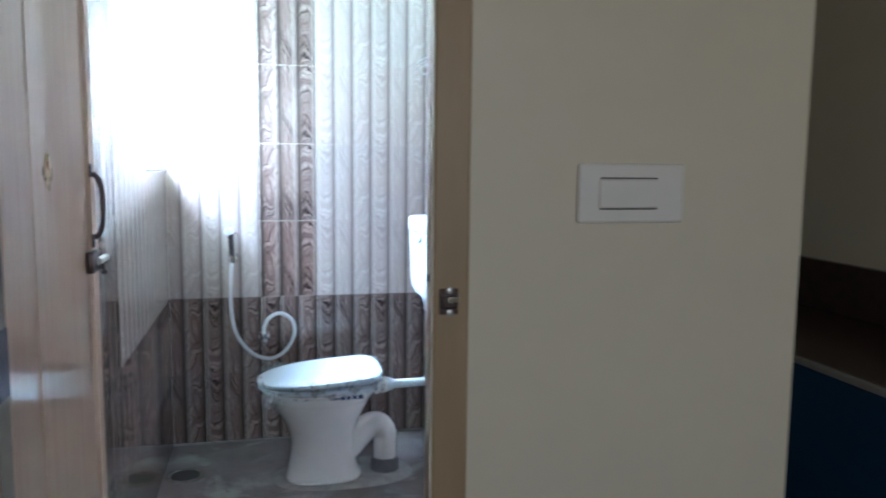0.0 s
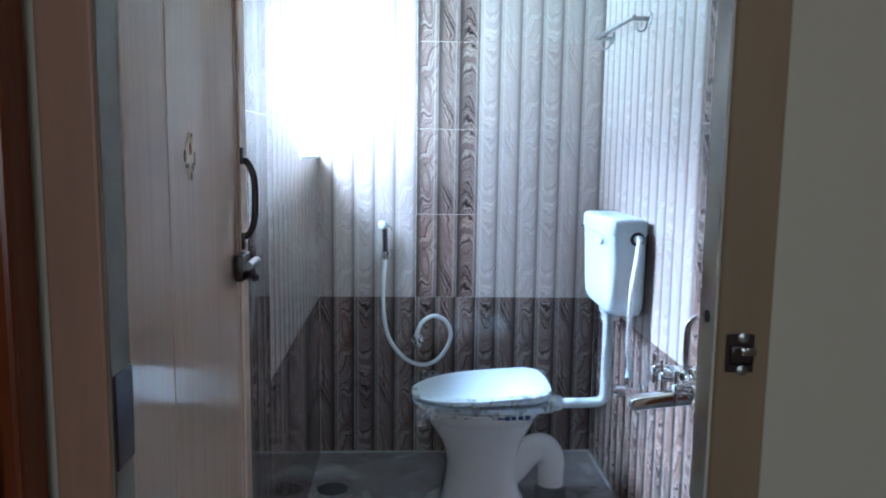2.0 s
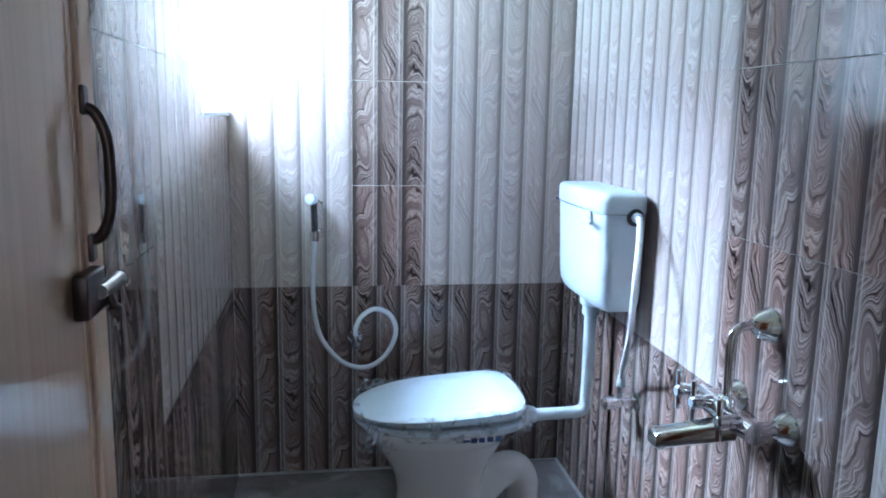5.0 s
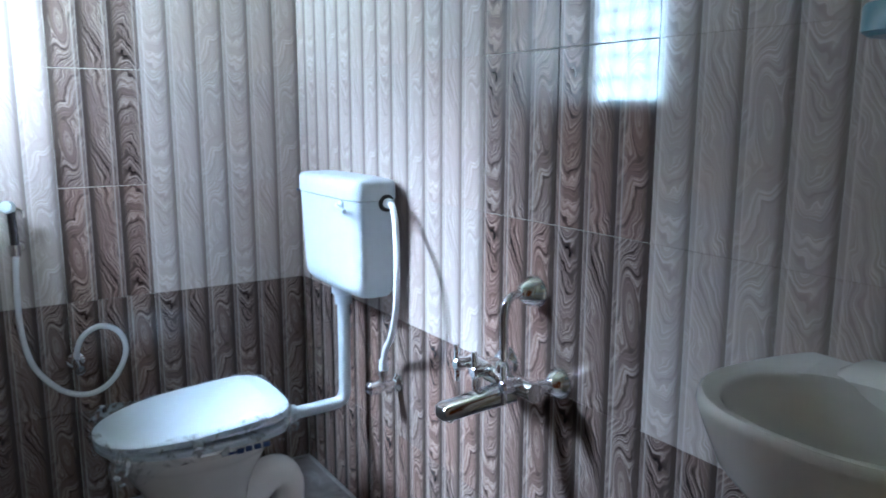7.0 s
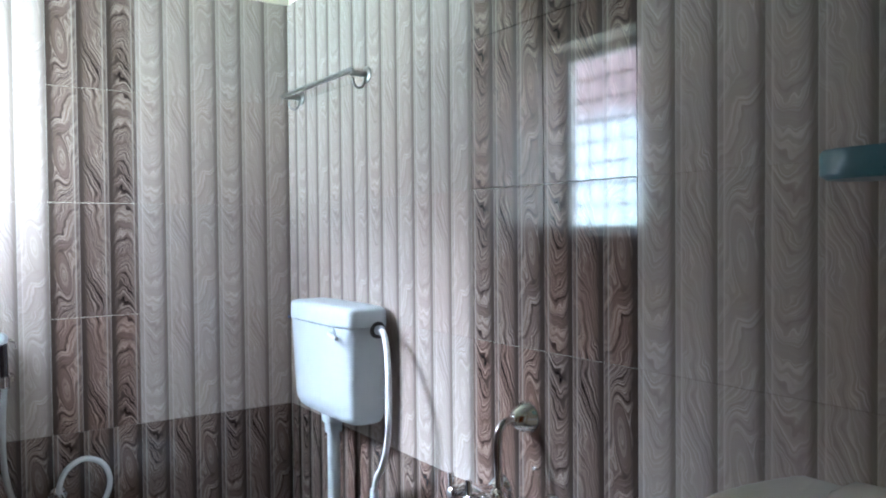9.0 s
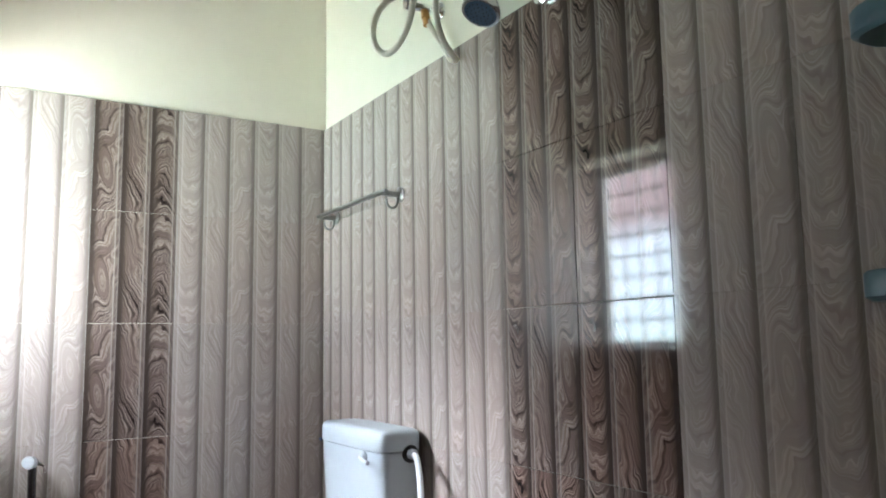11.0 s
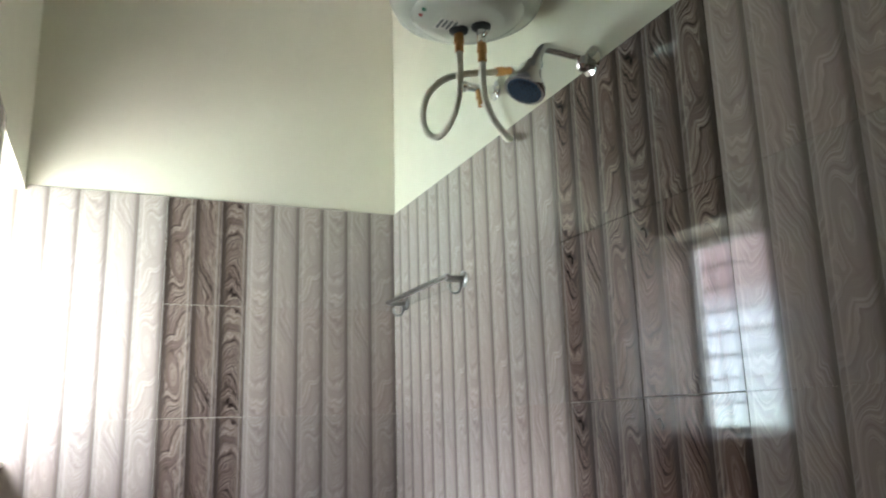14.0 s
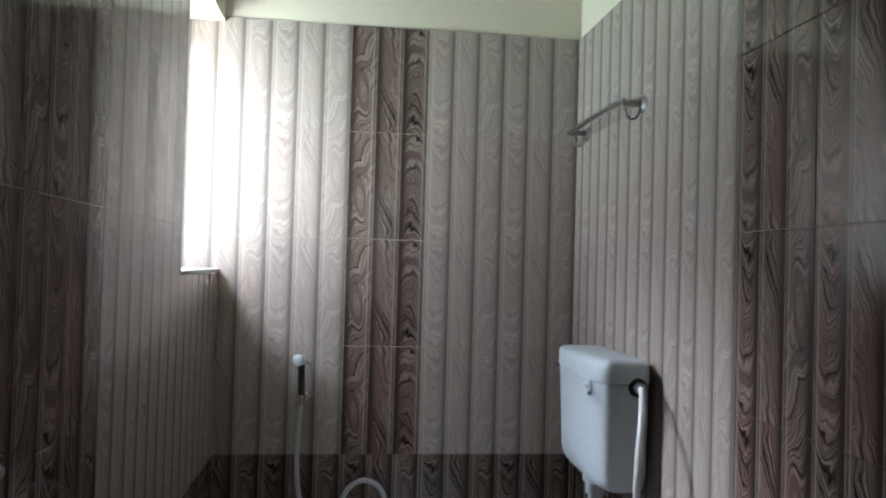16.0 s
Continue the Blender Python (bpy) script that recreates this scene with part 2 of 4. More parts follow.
def film_material():
    k = Nodes("clear_plastic_film")
    n = k.noise(k.coords(), 21.0, 3.0, 0.55, 1.2)
    k.bump(n, 0.9, 0.006)
    clear = k.node("ShaderNodeBsdfTransparent")
    clear.inputs[0].default_value = (0.985, 0.99, 0.995, 1)
    mixed = k.node("ShaderNodeMixShader")
    k.put(k.ramp(n, [(0.50, 0.04), (0.70, 0.50)]), mixed.inputs[0])
    # whitish noise patches stand in for highlights on the film's wrinkles
    k.done((0.80, 0.83, 0.85), 0.24)
    k.tree.links.new(clear.outputs[0], mixed.inputs[1])
    k.tree.links.new(k.bsdf.outputs[0], mixed.inputs[2])
    k.tree.links.new(mixed.outputs[0], k.tree.nodes["Material Output"].inputs[0])
    return k.mat


FILM = film_material()


def backdrop_material():
    """Bright yard: pale wall and sky below, reddish brick high up, some green low down."""
    k = Nodes("yard_glow")
    c = k.node("ShaderNodeTexCoord").outputs["Object"]
    sep = k.node("ShaderNodeSeparateXYZ")
    k.put(c, sep.inputs[0])
    n = k.noise(c, 2.5, 4.0)
    h = k.math('ADD', sep.outputs[2], k.math('MULTIPLY', n, 0.25))
    col = k.ramp(k.math('DIVIDE', h, 4.0), [(0.30, (0.72, 0.95, 0.80)), (0.42, (0.80, 0.96, 1.0)), (0.60, (0.80, 0.93, 1.0)),
                                             (0.67, (0.42, 0.33, 0.33)), (1.0, (0.40, 0.31, 0.31))])
    e = k.node("ShaderNodeEmission")
    k.put(col, e.inputs[0])
    e.inputs[1].default_value = WINDOW_GLOW
    k.tree.links.new(e.outputs[0], k.tree.nodes["Material Output"].inputs[0])
    return k.mat


YARD = backdrop_material()

# ==== mesh helpers ====
ORIGIN = {}


def thing(name, at, label, category, group="", kind=""):
    ob = new(name)
    ob.location = at
    ob.empty_display_size = 0.05
    ORIGIN[ob.name] = Vector(at)
    return tagged(ob, label, category, group, kind)


def mesh_of(bm, name, material, smooth=True):
    me = bpy.data.meshes.new(name)
    bmesh.ops.recalc_face_normals(bm, faces=bm.faces)
    bm.to_mesh(me)
    bm.free()
    me.materials.append(material)
    if smooth:
        me.polygons.foreach_set("use_smooth", [True] * len(me.polygons))
        me.set_sharp_from_angle(angle=radians(38))
        area = np.array([p.area for p in me.polygons])
        for j in np.nonzero(area > 20 * np.median(area))[0]:   # broad flat faces stay flat
            me.polygons[int(j)].use_smooth = False
    return me


def part(name, bm, material, parent=None, label="", at=None, smooth=True):
    """A mesh given in world coordinates, linked as one object under its thing or part."""
    base = ORIGIN[parent.name] if parent else Vector((0, 0, 0))
    spot = Vector(at) if at else base
    bmesh.ops.translate(bm, verts=bm.verts, vec=-spot)
    ob = new(name, mesh_of(bm, name, material, smooth))
    ob.location = spot - base
    if parent:
        ob.parent = parent
    ORIGIN[ob.name] = spot
    return tagged(ob, label)


def box(x0, x1, y0, y1, z0, z1, bevel=0.0, bm=None, seg=2):
    own = bmesh.new()
    bmesh.ops.create_cube(own, size=1.0, matrix=Matrix.Translation(((x0 + x1) / 2, (y0 + y1) / 2, (z0 + z1) / 2))
                          @ Matrix.Diagonal((abs(x1 - x0), abs(y1 - y0), abs(z1 - z0), 1)))
    if bevel:
        bmesh.ops.bevel(own, geom=own.edges[:], offset=bevel, segments=seg, affect='EDGES', profile=0.5)
    return merge(bm, own)


def merge(bm, own):
    if bm is None:
        return own
    me = bpy.data.meshes.new("tmp")
    own.to_mesh(me)
    own.free()
    bm.from_mesh(me)
    bpy.data.meshes.remove(me)
    return bm


def loft(rings, bm=None, caps=True):
    """Skins closed rings of equal length."""
    bm = bm or bmesh.new()
    rows = [[bm.verts.new(p) for p in r] for r in rings]
    n = len(rows[0])
    for a, b in zip(rows, rows[1:]):
        for j in range(n):
            bm.faces.new((a[j], a[(j + 1) % n], b[(j + 1) % n], b[j]))
    if caps:
        bm.faces.new(rows[0][::-1])
        bm.faces.new(rows[-1])
    return bm


def ring_z(cx, cy, rx, ry, z, n=40, power=2.0, tilt=0.0):
    out = []
    for j in range(n):
        a = 2 * math.pi * j / n
        c, s = math.cos(a), math.sin(a)
        x = rx * math.copysign(abs(c) ** (2 / power), c)
        y = ry * math.copysign(abs(s) ** (2 / power), s)
        out.append((cx + x, cy + y, z + tilt * x))
    return out


def axis_frame(d):
    d = Vector(d).normalized()
    a = d.orthogonal().normalized()
    return d, a, d.cross(a)


def lathe(profile, at, axis, n=28, bm=None, caps=True):
    """profile: (distance along the axis, radius)."""
    d, a, b = axis_frame(axis)
    rings = []
    for t, r in profile:
        c = Vector(at) + d * t
        rings.append([c + (a * math.cos(2 * math.pi * j / n) + b * math.sin(2 * math.pi * j / n)) * max(r, 1e-4) for j in range(n)])
    return loft(rings, bm, caps)


def smooth_path(points, steps=8):
    p = [Vector(q) for q in points]
    p = [p[0] * 2 - p[1]] + p + [p[-1] * 2 - p[-2]]
    out = []
    for a, b, c, d in zip(p, p[1:], p[2:], p[3:]):
        for j in range(steps):
            t = j / steps
            out.append(0.5 * (2 * b + (c - a) * t + (2 * a - 5 * b + 4 * c - d) * t * t + (3 * b - a - 3 * c + d) * t ** 3))
    return out + [p[-2]]


def tube(points, r, n=14, bm=None, steps=8):
    path = smooth_path(points, steps) if steps else [Vector(p) for p in points]
    d, a, b = axis_frame(path[1] - path[0])
    rings = []
    for j, p in enumerate(path):
        t = (path[min(j + 1, len(path) - 1)] - path[max(j - 1, 0)]).normalized()
        a = (a - t * a.dot(t)).normalized()
        b = t.cross(a)
        rr = r[0] + (r[1] - r[0]) * j / (len(path) - 1) if isinstance(r, tuple) else r
        rings.append([p + (a * math.cos(2 * math.pi * q / n) + b * math.sin(2 * math.pi * q / n)) * rr for q in range(n)])
    return loft(rings, bm)


def solid(name, bm, material, label, category="wall"):
    return tagged(part(name, bm, material, smooth=False), label, category, kind="structure")


# ==== structure ====
WO = 0.006   # tiles stand this far proud of the plaster
solid("floor", box(LEFT - 0.2, 0.2, DOOR_IN - 0.08, 0.2, -0.15, 0.0), FLOOR, "damp mottled grey-brown stone bathroom floor", "floor")
solid("floor_hall", box(-1.6, 3.2, -6.2, DOOR_OUT, -0.15, -0.002), HALL_FLOOR, "beige tiled floor of the hall", "floor")
solid("floor_side_room", box(0.2, 3.2, DOOR_OUT, 0.2, -0.15, -0.002), HALL_FLOOR, "beige tiled floor of the dark side room", "floor")
wall_back = solid("wall_back", box(LEFT - 0.206, 0.206, WO, 0.2, 0, CEIL), PAINT, "cream wall tiled below with fluted wood-print tiles")
wall_right = solid("wall_right", box(WO, 0.230, DOOR_IN, 0, 0, CEIL), PAINT, "cream wall tiled in light and dark fluted bands")
bm = box(LEFT - 0.206, LEFT - WO, DOOR_IN, WIN_Y, 0, CEIL)
box(LEFT - 0.206, LEFT - WO, WIN_Y, WO, 0, WIN_B, 0, bm)
box(LEFT - 0.206, LEFT - WO, WIN_Y, WO, WIN_T, CEIL, 0, bm)
wall_left = solid("wall_left", bm, PAINT, "tiled cream wall with a bright barred window")
J0, J1, HEAD = -1.218, -0.417, 2.09     # outer edges of the door frame
bm = box(-1.30, J0, DOOR_OUT, DOOR_IN, 0, CEIL)
box(J1, 0.230, DOOR_OUT, DOOR_IN, 0, CEIL, 0, bm)
box(J0, J1, DOOR_OUT, DOOR_IN, HEAD, CEIL, 0, bm)
solid("wall_door", bm, HALL_PAINT, "plain beige painted wall around the bathroom doorway")
solid("ceiling", box(LEFT - 0.2, 0.2, DOOR_OUT, 0.2, CEIL, CEIL + 0.12), CEIL_PAINT, "white painted bathroom ceiling", "ceiling")
solid("ceiling_hall", box(-1.6, 3.2, -6.2, DOOR_OUT, CEIL, CEIL + 0.12), CEIL_PAINT, "white painted hall ceiling", "ceiling")
solid("ceiling_side_room", box(0.230, 3.2, DOOR_OUT, 0.2, CEIL, CEIL + 0.12), CEIL_PAINT, "white painted ceiling of the side room", "ceiling")
solid("wall_hall_left", box(-1.6, -1.30, -6.2, DOOR_OUT, 0, CEIL), HALL_PAINT, "plain beige painted hall wall")
# unseen rear wall; its opening is added to hold the hall lamp
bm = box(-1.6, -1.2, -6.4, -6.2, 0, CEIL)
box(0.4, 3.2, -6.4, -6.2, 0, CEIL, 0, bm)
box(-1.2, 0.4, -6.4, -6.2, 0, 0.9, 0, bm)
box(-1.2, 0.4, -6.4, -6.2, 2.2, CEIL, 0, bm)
solid("wall_hall_rear", bm, HALL_PAINT, "unseen beige hall wall with an opening added for a lamp")
solid("wall_hall_right", box(3.2, 3.4, -6.4, 0.2, 0, CEIL), HALL_PAINT, "plain beige hall wall")
solid("wall_side_room_rear", box(0.230, 3.2, 0.006, 0.2, 0, CEIL), HALL_PAINT, "plain wall of the dark side room")
solid("ground", box(-40, 40, -40, 40, -0.4, -0.3), CEMENT, "bare grey cement yard ground outside", "ground")
solid("backdrop", box(-4.51, -4.50, -5.0, 15.0, -0.29, 3.2), YARD, "bright daylit yard beyond the window", "backdrop")
sky_light = new("window_daylight", bpy.data.lights.new("window_daylight", 'AREA'))
sky_light.data.shape, sky_light.data.size, sky_light.data.size_y = 'RECTANGLE', 1.0, 0.6
sky_light.data.energy, sky_light.data.color = SKY_WATTS, (0.88, 0.955, 1.0)
sky_light.matrix_world = look((-2.40, 0.42, 2.92), (-1.3, WIN_Y / 2, 1.72))
uplight = new("unseen_uplight", bpy.data.lights.new("unseen_uplight", 'AREA'))
uplight.data.shape, uplight.data.size, uplight.data.size_y = 'RECTANGLE', 1.4, 1.6
uplight.data.energy, uplight.data.color = UPLIGHT_WATTS, (1.0, 0.99, 0.93)
uplight.matrix_world = look((-2.35, -1.05, 0.72), (-1.15, -0.1, 1.98))
back_wall_fill = new("back_wall_fill", bpy.data.lights.new("back_wall_fill", 'AREA'))
back_wall_fill.data.shape, back_wall_fill.data.size, back_wall_fill.data.size_y = 'RECTANGLE', 1.2, 0.8
back_wall_fill.data.energy, back_wall_fill.data.color = WALL_FILL_WATTS, (0.90, 0.96, 1.0)
back_wall_fill.matrix_world = look((-2.20, -1.30, 2.75), (-1.25, -0.25, 1.65))
hall_fill = new("hall_fill_lamp", bpy.data.lights.new("hall_fill_lamp", 'AREA'))
hall_fill.data.shape, hall_fill.data.size, hall_fill.data.size_y = 'RECTANGLE', 1.6, 1.3
hall_fill.data.energy, hall_fill.data.color = HALL_FILL_WATTS, (1.0, 0.80, 0.58)
hall_fill.matrix_world = look((-0.4, -6.25, 1.55), (-0.4, 0, 1.4))

# ==== window ====
window = thing("window_1", (LEFT - 0.16, WIN_Y / 2, WIN_B), "white window frame with a thin metal safety grille", "window", kind="structure")
WX0, WX1 = LEFT - 0.19, LEFT - 0.15
for y0, y1 in ((WIN_Y, WIN_Y + 0.045), (WO - 0.045, WO)):
    part("window_frame", box(WX0, WX1, y0, y1, WIN_B, WIN_T, 0.004), WHITE_FRAME, window)
for z0, z1 in ((WIN_B, WIN_B + 0.045), (WIN_T - 0.045, WIN_T)):
    part("window_frame", box(WX0, WX1, WIN_Y + 0.045, WO - 0.045, z0, z1, 0.004), WHITE_FRAME, window)
for j in range(1, 5):
    y = WIN_Y + 0.045 + j * (abs(WIN_Y) - 0.085) / 5
    part("grille_bar", box(WX0 + 0.014, WX0 + 0.024, y - 0.004, y + 0.004, WIN_B + 0.045, WIN_T - 0.045), WHITE_FRAME, window)
for j in range(1, 8):
    z = WIN_B + 0.045 + j * (WIN_T - WIN_B - 0.09) / 8
    part("grille_bar", box(WX0 + 0.024, WX0 + 0.032, WIN_Y + 0.045, WO - 0.045, z - 0.005, z + 0.005), WHITE_FRAME, window)
solid("window_sill", box(LEFT - 0.15, LEFT + 0.004, WIN_Y, WO - 0.001, WIN_B - 0.001, WIN_B + 0.012, 0.003), WHITE_FRAME, "white painted window ledge", "window sill")

# ==== doorway ====
door_frame = thing("door_frame", ((J0 + J1) / 2, DOOR_OUT, 0), "salmon-painted wooden door frame, paint chipped at the edge", "door frame", kind="structure")
I0, I1 = -1.157, -0.480
part("jamb", box(J0 + 0.001, I0, DOOR_OUT - 0.012, -2.387, 0, HEAD, 0.004), FRAME_PAINT, door_frame)
part("jamb", box(I1, J1 - 0.001, DOOR_OUT - 0.012, DOOR_IN - 0.002, 0, HEAD, 0.004), DIM_FRAME_PAINT, door_frame)
part("head", box(J0 + 0.001, J1 - 0.001, DOOR_OUT - 0.011, DOOR_IN - 0.002, HEAD - 0.06, HEAD - 0.001, 0.004), FRAME_PAINT, door_frame)
part("reveal_lining", box(I1 - 0.003, I1 + 0.001, DOOR_OUT - 0.008, DOOR_IN - 0.004, 0, HEAD - 0.061), REVEAL_PAINT, door_frame, "pale painted inner face of the frame")
part("reveal_lining", box(I0 - 0.001, I0 + 0.003, DOOR_OUT - 0.008, -2.390, 0, HEAD - 0.061), SHADED_REVEAL_PAINT, door_frame, "hinge-side rebate, its shade painted dull olive-grey")
strike = thing("latch_keep", (-0.452, DOOR_OUT - 0.012, 1.115), "dark bronze latch keep screwed to the door frame", "latch")
part("plate", box(-0.470, -0.438, DOOR_OUT - 0.016, DOOR_OUT - 0.012, 1.093, 1.137, 0.0015), BRONZE, strike)
part("loop", box(-0.467, -0.440, DOOR_OUT - 0.020, DOOR_OUT - 0.016, 1.103, 1.126, 0.004), BRONZE, strike)
part("striker", box(-0.456, -0.438, DOOR_OUT - 0.024, DOOR_OUT - 0.020, 1.114, 1.124, 0.002), CHROME, strike, "worn bright latch tongue")
for z in (1.096, 1.134):
    part("screw", lathe([(0, 0.006), (0.002, 0.006), (0.003, 0.003)], (-0.452, DOOR_OUT - 0.016, z), (0, -1, 0), 12), STEEL, strike)

# thin black disc on the uncut reveal, painting in the bolt hole's shade
part("bolt_hole", lathe([(0, 0.0075), (0.0012, 0.0075)], (I1 - 0.003, DOOR_OUT + 0.012, 1.152), (-1, 0, 0), 16), RUBBER, strike, "dark bolt hole in the pale frame")

# ==== door leaf, opened inward against the left wall ====
LX0, LX1, LY0, LY1 = -1.186, -1.154, -2.385, -1.778
door = thing("door_1", (LX0, LY0, 0.01), "open glossy cream laminate door with a dark handle", "door", kind="structure")
part("leaf", box(LX0, LX1, LY0, LY1, 0.012, 2.02, 0.003), DOOR_SKIN, door)
part("edge_lipping", box(LX1, LX1 + 0.006, LY1 - 0.050, LY1 - 0.001, 0.014, 2.018, 0.0025), DOOR_SKIN, door)
part("edge_lipping", box(LX1, LX1 + 0.0022, LY1 - 0.068, LY1 - 0.060, 0.014, 2.018, 0.0007), DOOR_SKIN, door)
part("edge_lipping", box(LX1, LX1 + 0.0018, LY0 + 0.155, LY0 + 0.162, 0.014, 2.018, 0.0007), DOOR_SKIN, door)
handle = part("handle", tube([(LX1, -1.820, 1.314), (LX1 + 0.017, -1.820, 1.308), (LX1 + 0.028, -1.820, 1.281), (LX1 + 0.030, -1.820, 1.241),
                              (LX1 + 0.028, -1.820, 1.201), (LX1 + 0.017, -1.820, 1.174), (LX1, -1.820, 1.168)], 0.0065), BRONZE, door, "dark bronze bow handle")
for z in (1.321, 1.161):
    part("handle_foot", box(LX1 + 0.0035, LX1 + 0.010, -1.829, -1.811, z - 0.016, z + 0.016, 0.003), BRONZE, handle)
bolt = part("latch", box(LX1 + 0.004, LX1 + 0.020, -1.889, -1.824, 1.094, 1.142, 0.003), BRONZE, door, "dark bronze sliding latch")
part("bolt_rod", lathe([(0, 0.008), (0.075, 0.008), (0.079, 0.005)], (LX1 + 0.022, -1.854, 1.118), (0, 1, 0), 16), STEEL, bolt)
part("bolt_knob", lathe([(0, 0.005), (0.022, 0.005), (0.026, 0.009), (0.034, 0.007)], (LX1 + 0.020, -1.824, 1.118), (0.3, 0, -1), 14), BRONZE, bolt)
for z in (0.30, 1.03, 1.80):
    h = part("hinge", box(I0 + 0.003, I0 + 0.006, DOOR_OUT - 0.004, -2.392, z - 0.055, z + 0.055, 0.001), BRONZE, door_frame, "dull dark butt hinge")
sticker = thing("door_sticker", (LX1 + 0.001, -2.132, 1.324), "small worn flower sticker on the door", "sticker")
LEAF = Matrix.Translation((LX1, LY0, 0)) @ Matrix.Rotation(radians(-0.9), 4, 'Z') @ Matrix.Translation((-LX1, -LY0, 0))
door.matrix_world = LEAF @ Matrix.Translation((LX0, LY0, 0.01))
sticker.matrix_world = LEAF @ Matrix.Translation((LX1 + 0.001, -2.132, 1.324))
for name, m, dy, dz, ry, rz, lab in (("petals", GOLD_INK, 0, 0.0, 0.018, 0.026, "faded gold petals"), ("petals", GOLD_INK, 0.002, 0.022, 0.010, 0.013, "faded gold petals"),
                                ("petals", GOLD_INK, 0.0, -0.024, 0.009, 0.012, "faded gold petals"), ("bud", RED_INK, 0.002, 0.010, 0.0035, 0.009, "red bud"),
                                ("leaf", OLIVE_INK, -0.018, 0.000, 0.0035, 0.009, "brown leaf"), ("leaf", OLIVE_INK, 0.018, -0.004, 0.003, 0.010, "brown leaf"), ("leaf", OLIVE_INK, -0.011, -0.014, 0.005, 0.004, "brown leaf"),
                                ("leaf", OLIVE_INK, 0.005, -0.030, 0.004, 0.006, "brown leaf"), ("leaf", OLIVE_INK, 0.008, 0.030, 0.003, 0.003, "brown leaf"), ("leaf", OLIVE_INK, 0.012, -0.016, 0.003, 0.006, "brown leaf")):
    t0 = 0.0005 if name == "petals" else 0.0012
    part(name, lathe([(0, 1.0), (t0, 1.0)], (0, 0, 0), (1, 0, 0), 16), m, sticker, lab, at=(0, 0, 0)).data.transform(
        Matrix.Translation((0, dy * 1.3, dz)) @ Matrix.Diagonal((1, ry * 1.3, rz, 1)))
for o in sticker.children:
    o.location = (0, 0, 0)

# ==== toilet ====
TY = -0.48
toilet = thing("toilet", (-0.52, TY, 0), "white ceramic pedestal toilet with closed lid, still in clear wrapping", "toilet")
sections = [(0.0, -0.534, 0.158, 0.130, 2.8), (0.020, -0.534, 0.158, 0.130, 2.8), (0.030, -0.536, 0.150, 0.120, 2.6), (0.060, -0.538, 0.144, 0.110, 2.4), (0.110, -0.537, 0.136, 0.102, 2.3),
            (0.165, -0.536, 0.133, 0.102, 2.2), (0.215, -0.537, 0.141, 0.110, 2.2), (0.255, -0.538, 0.156, 0.124, 2.2), (0.295, -0.540, 0.178, 0.144, 2.2), (0.335, -0.542, 0.200, 0.164, 2.2),
            (0.350, -0.543, 0.207, 0.170, 2.2), (0.354, -0.543, 0.214, 0.175, 2.2), (0.372, -0.543, 0.226, 0.181, 2.2), (0.392, -0.543, 0.242, 0.188, 2.2), (0.399, -0.543, 0.244, 0.189, 2.2), (0.403, -0.543, 0.238, 0.183, 2.2)]
part("bowl", loft([ring_z(cx, TY, rx, ry, z, 48, p) for z, cx, rx, ry, p in sections]), CERAMIC, toilet)
part("outlet_bend", tube([(-0.50, TY, 0.07), (-0.43, TY, 0.115), (-0.375, TY, 0.175), (-0.335, TY, 0.208), (-0.295, TY, 0.208), (-0.270, TY, 0.172), (-0.268, TY, 0.12), (-0.268, TY, 0.05)],
                         (0.058, 0.049), 22), CERAMIC, toilet)
part("inlet_socket", lathe([(0, 0.040), (0.05, 0.034), (0.055, 0.030)], (-0.315, TY, 0.385), (1, 0, 0), 20), CERAMIC, toilet)


def seat_ring(grow, z, tilt):
    out = []
    for j in range(56):
        a = 2 * math.pi * j / 56
        c, s = math.cos(a), math.sin(a)
        x = (0.270 if c < 0 else 0.235) * math.copysign(abs(c) ** (0.9 if c < 0 else 0.22), c)
        y = 0.186 * math.copysign(abs(s) ** (0.9 if c < 0 else 0.6), s) * (1 - 0.16 * max(c, 0))
        out.append((-0.530 + x * (1 + grow / 0.25), TY + y * (1 + grow / 0.19), z + tilt * (x + 0.27)))
    return out


part("seat", loft([seat_ring(-0.004, 0.403, 0.0), seat_ring(0.002, 0.407, 0.0), seat_ring(0.002, 0.417, 0.01), seat_ring(-0.004, 0.421, 0.01)]), PLASTIC, toilet)
part("lid", loft([seat_ring(-0.004, 0.424, 0.035), seat_ring(0.004, 0.428, 0.05), seat_ring(0.004, 0.437, 0.07), seat_ring(-0.006, 0.443, 0.075), seat_ring(-0.06, 0.446, 0.075)]), PLASTIC, toilet)
for dy in (-0.075, 0.075):
    part("seat_hinge", lathe([(-0.022, 0.011), (0.022, 0.011)], (-0.300, TY + dy, 0.432), (0, 1, 0), 16), PLASTIC, toilet)
def film_point(x, y, z):
    """Film lies loose: bagging out at the front corners, gathered and puckered at the skirt."""
    low = max(0.0, min(1.0, (0.452 + 0.075 * (x + 0.80) - z) / 0.05))
    bag = math.exp(-((x + 0.735) ** 2 + (y - TY + 0.125) ** 2) / 0.0042)
    puff = math.exp(-((x + 0.755) ** 2 + (y - TY - 0.120) ** 2) / 0.0040)
    p = Vector((x, y, z)) + Vector(noise.noise_vector(Vector((x, y, z)) * 34)) * (0.004 + 0.009 * low)
    p += Vector((-0.012, -0.016, -0.052)) * bag * low + Vector((-0.016, 0.018, 0.022)) * puff
    return p + Vector((0, 0, 0.003))


film = bmesh.new()
rows = []
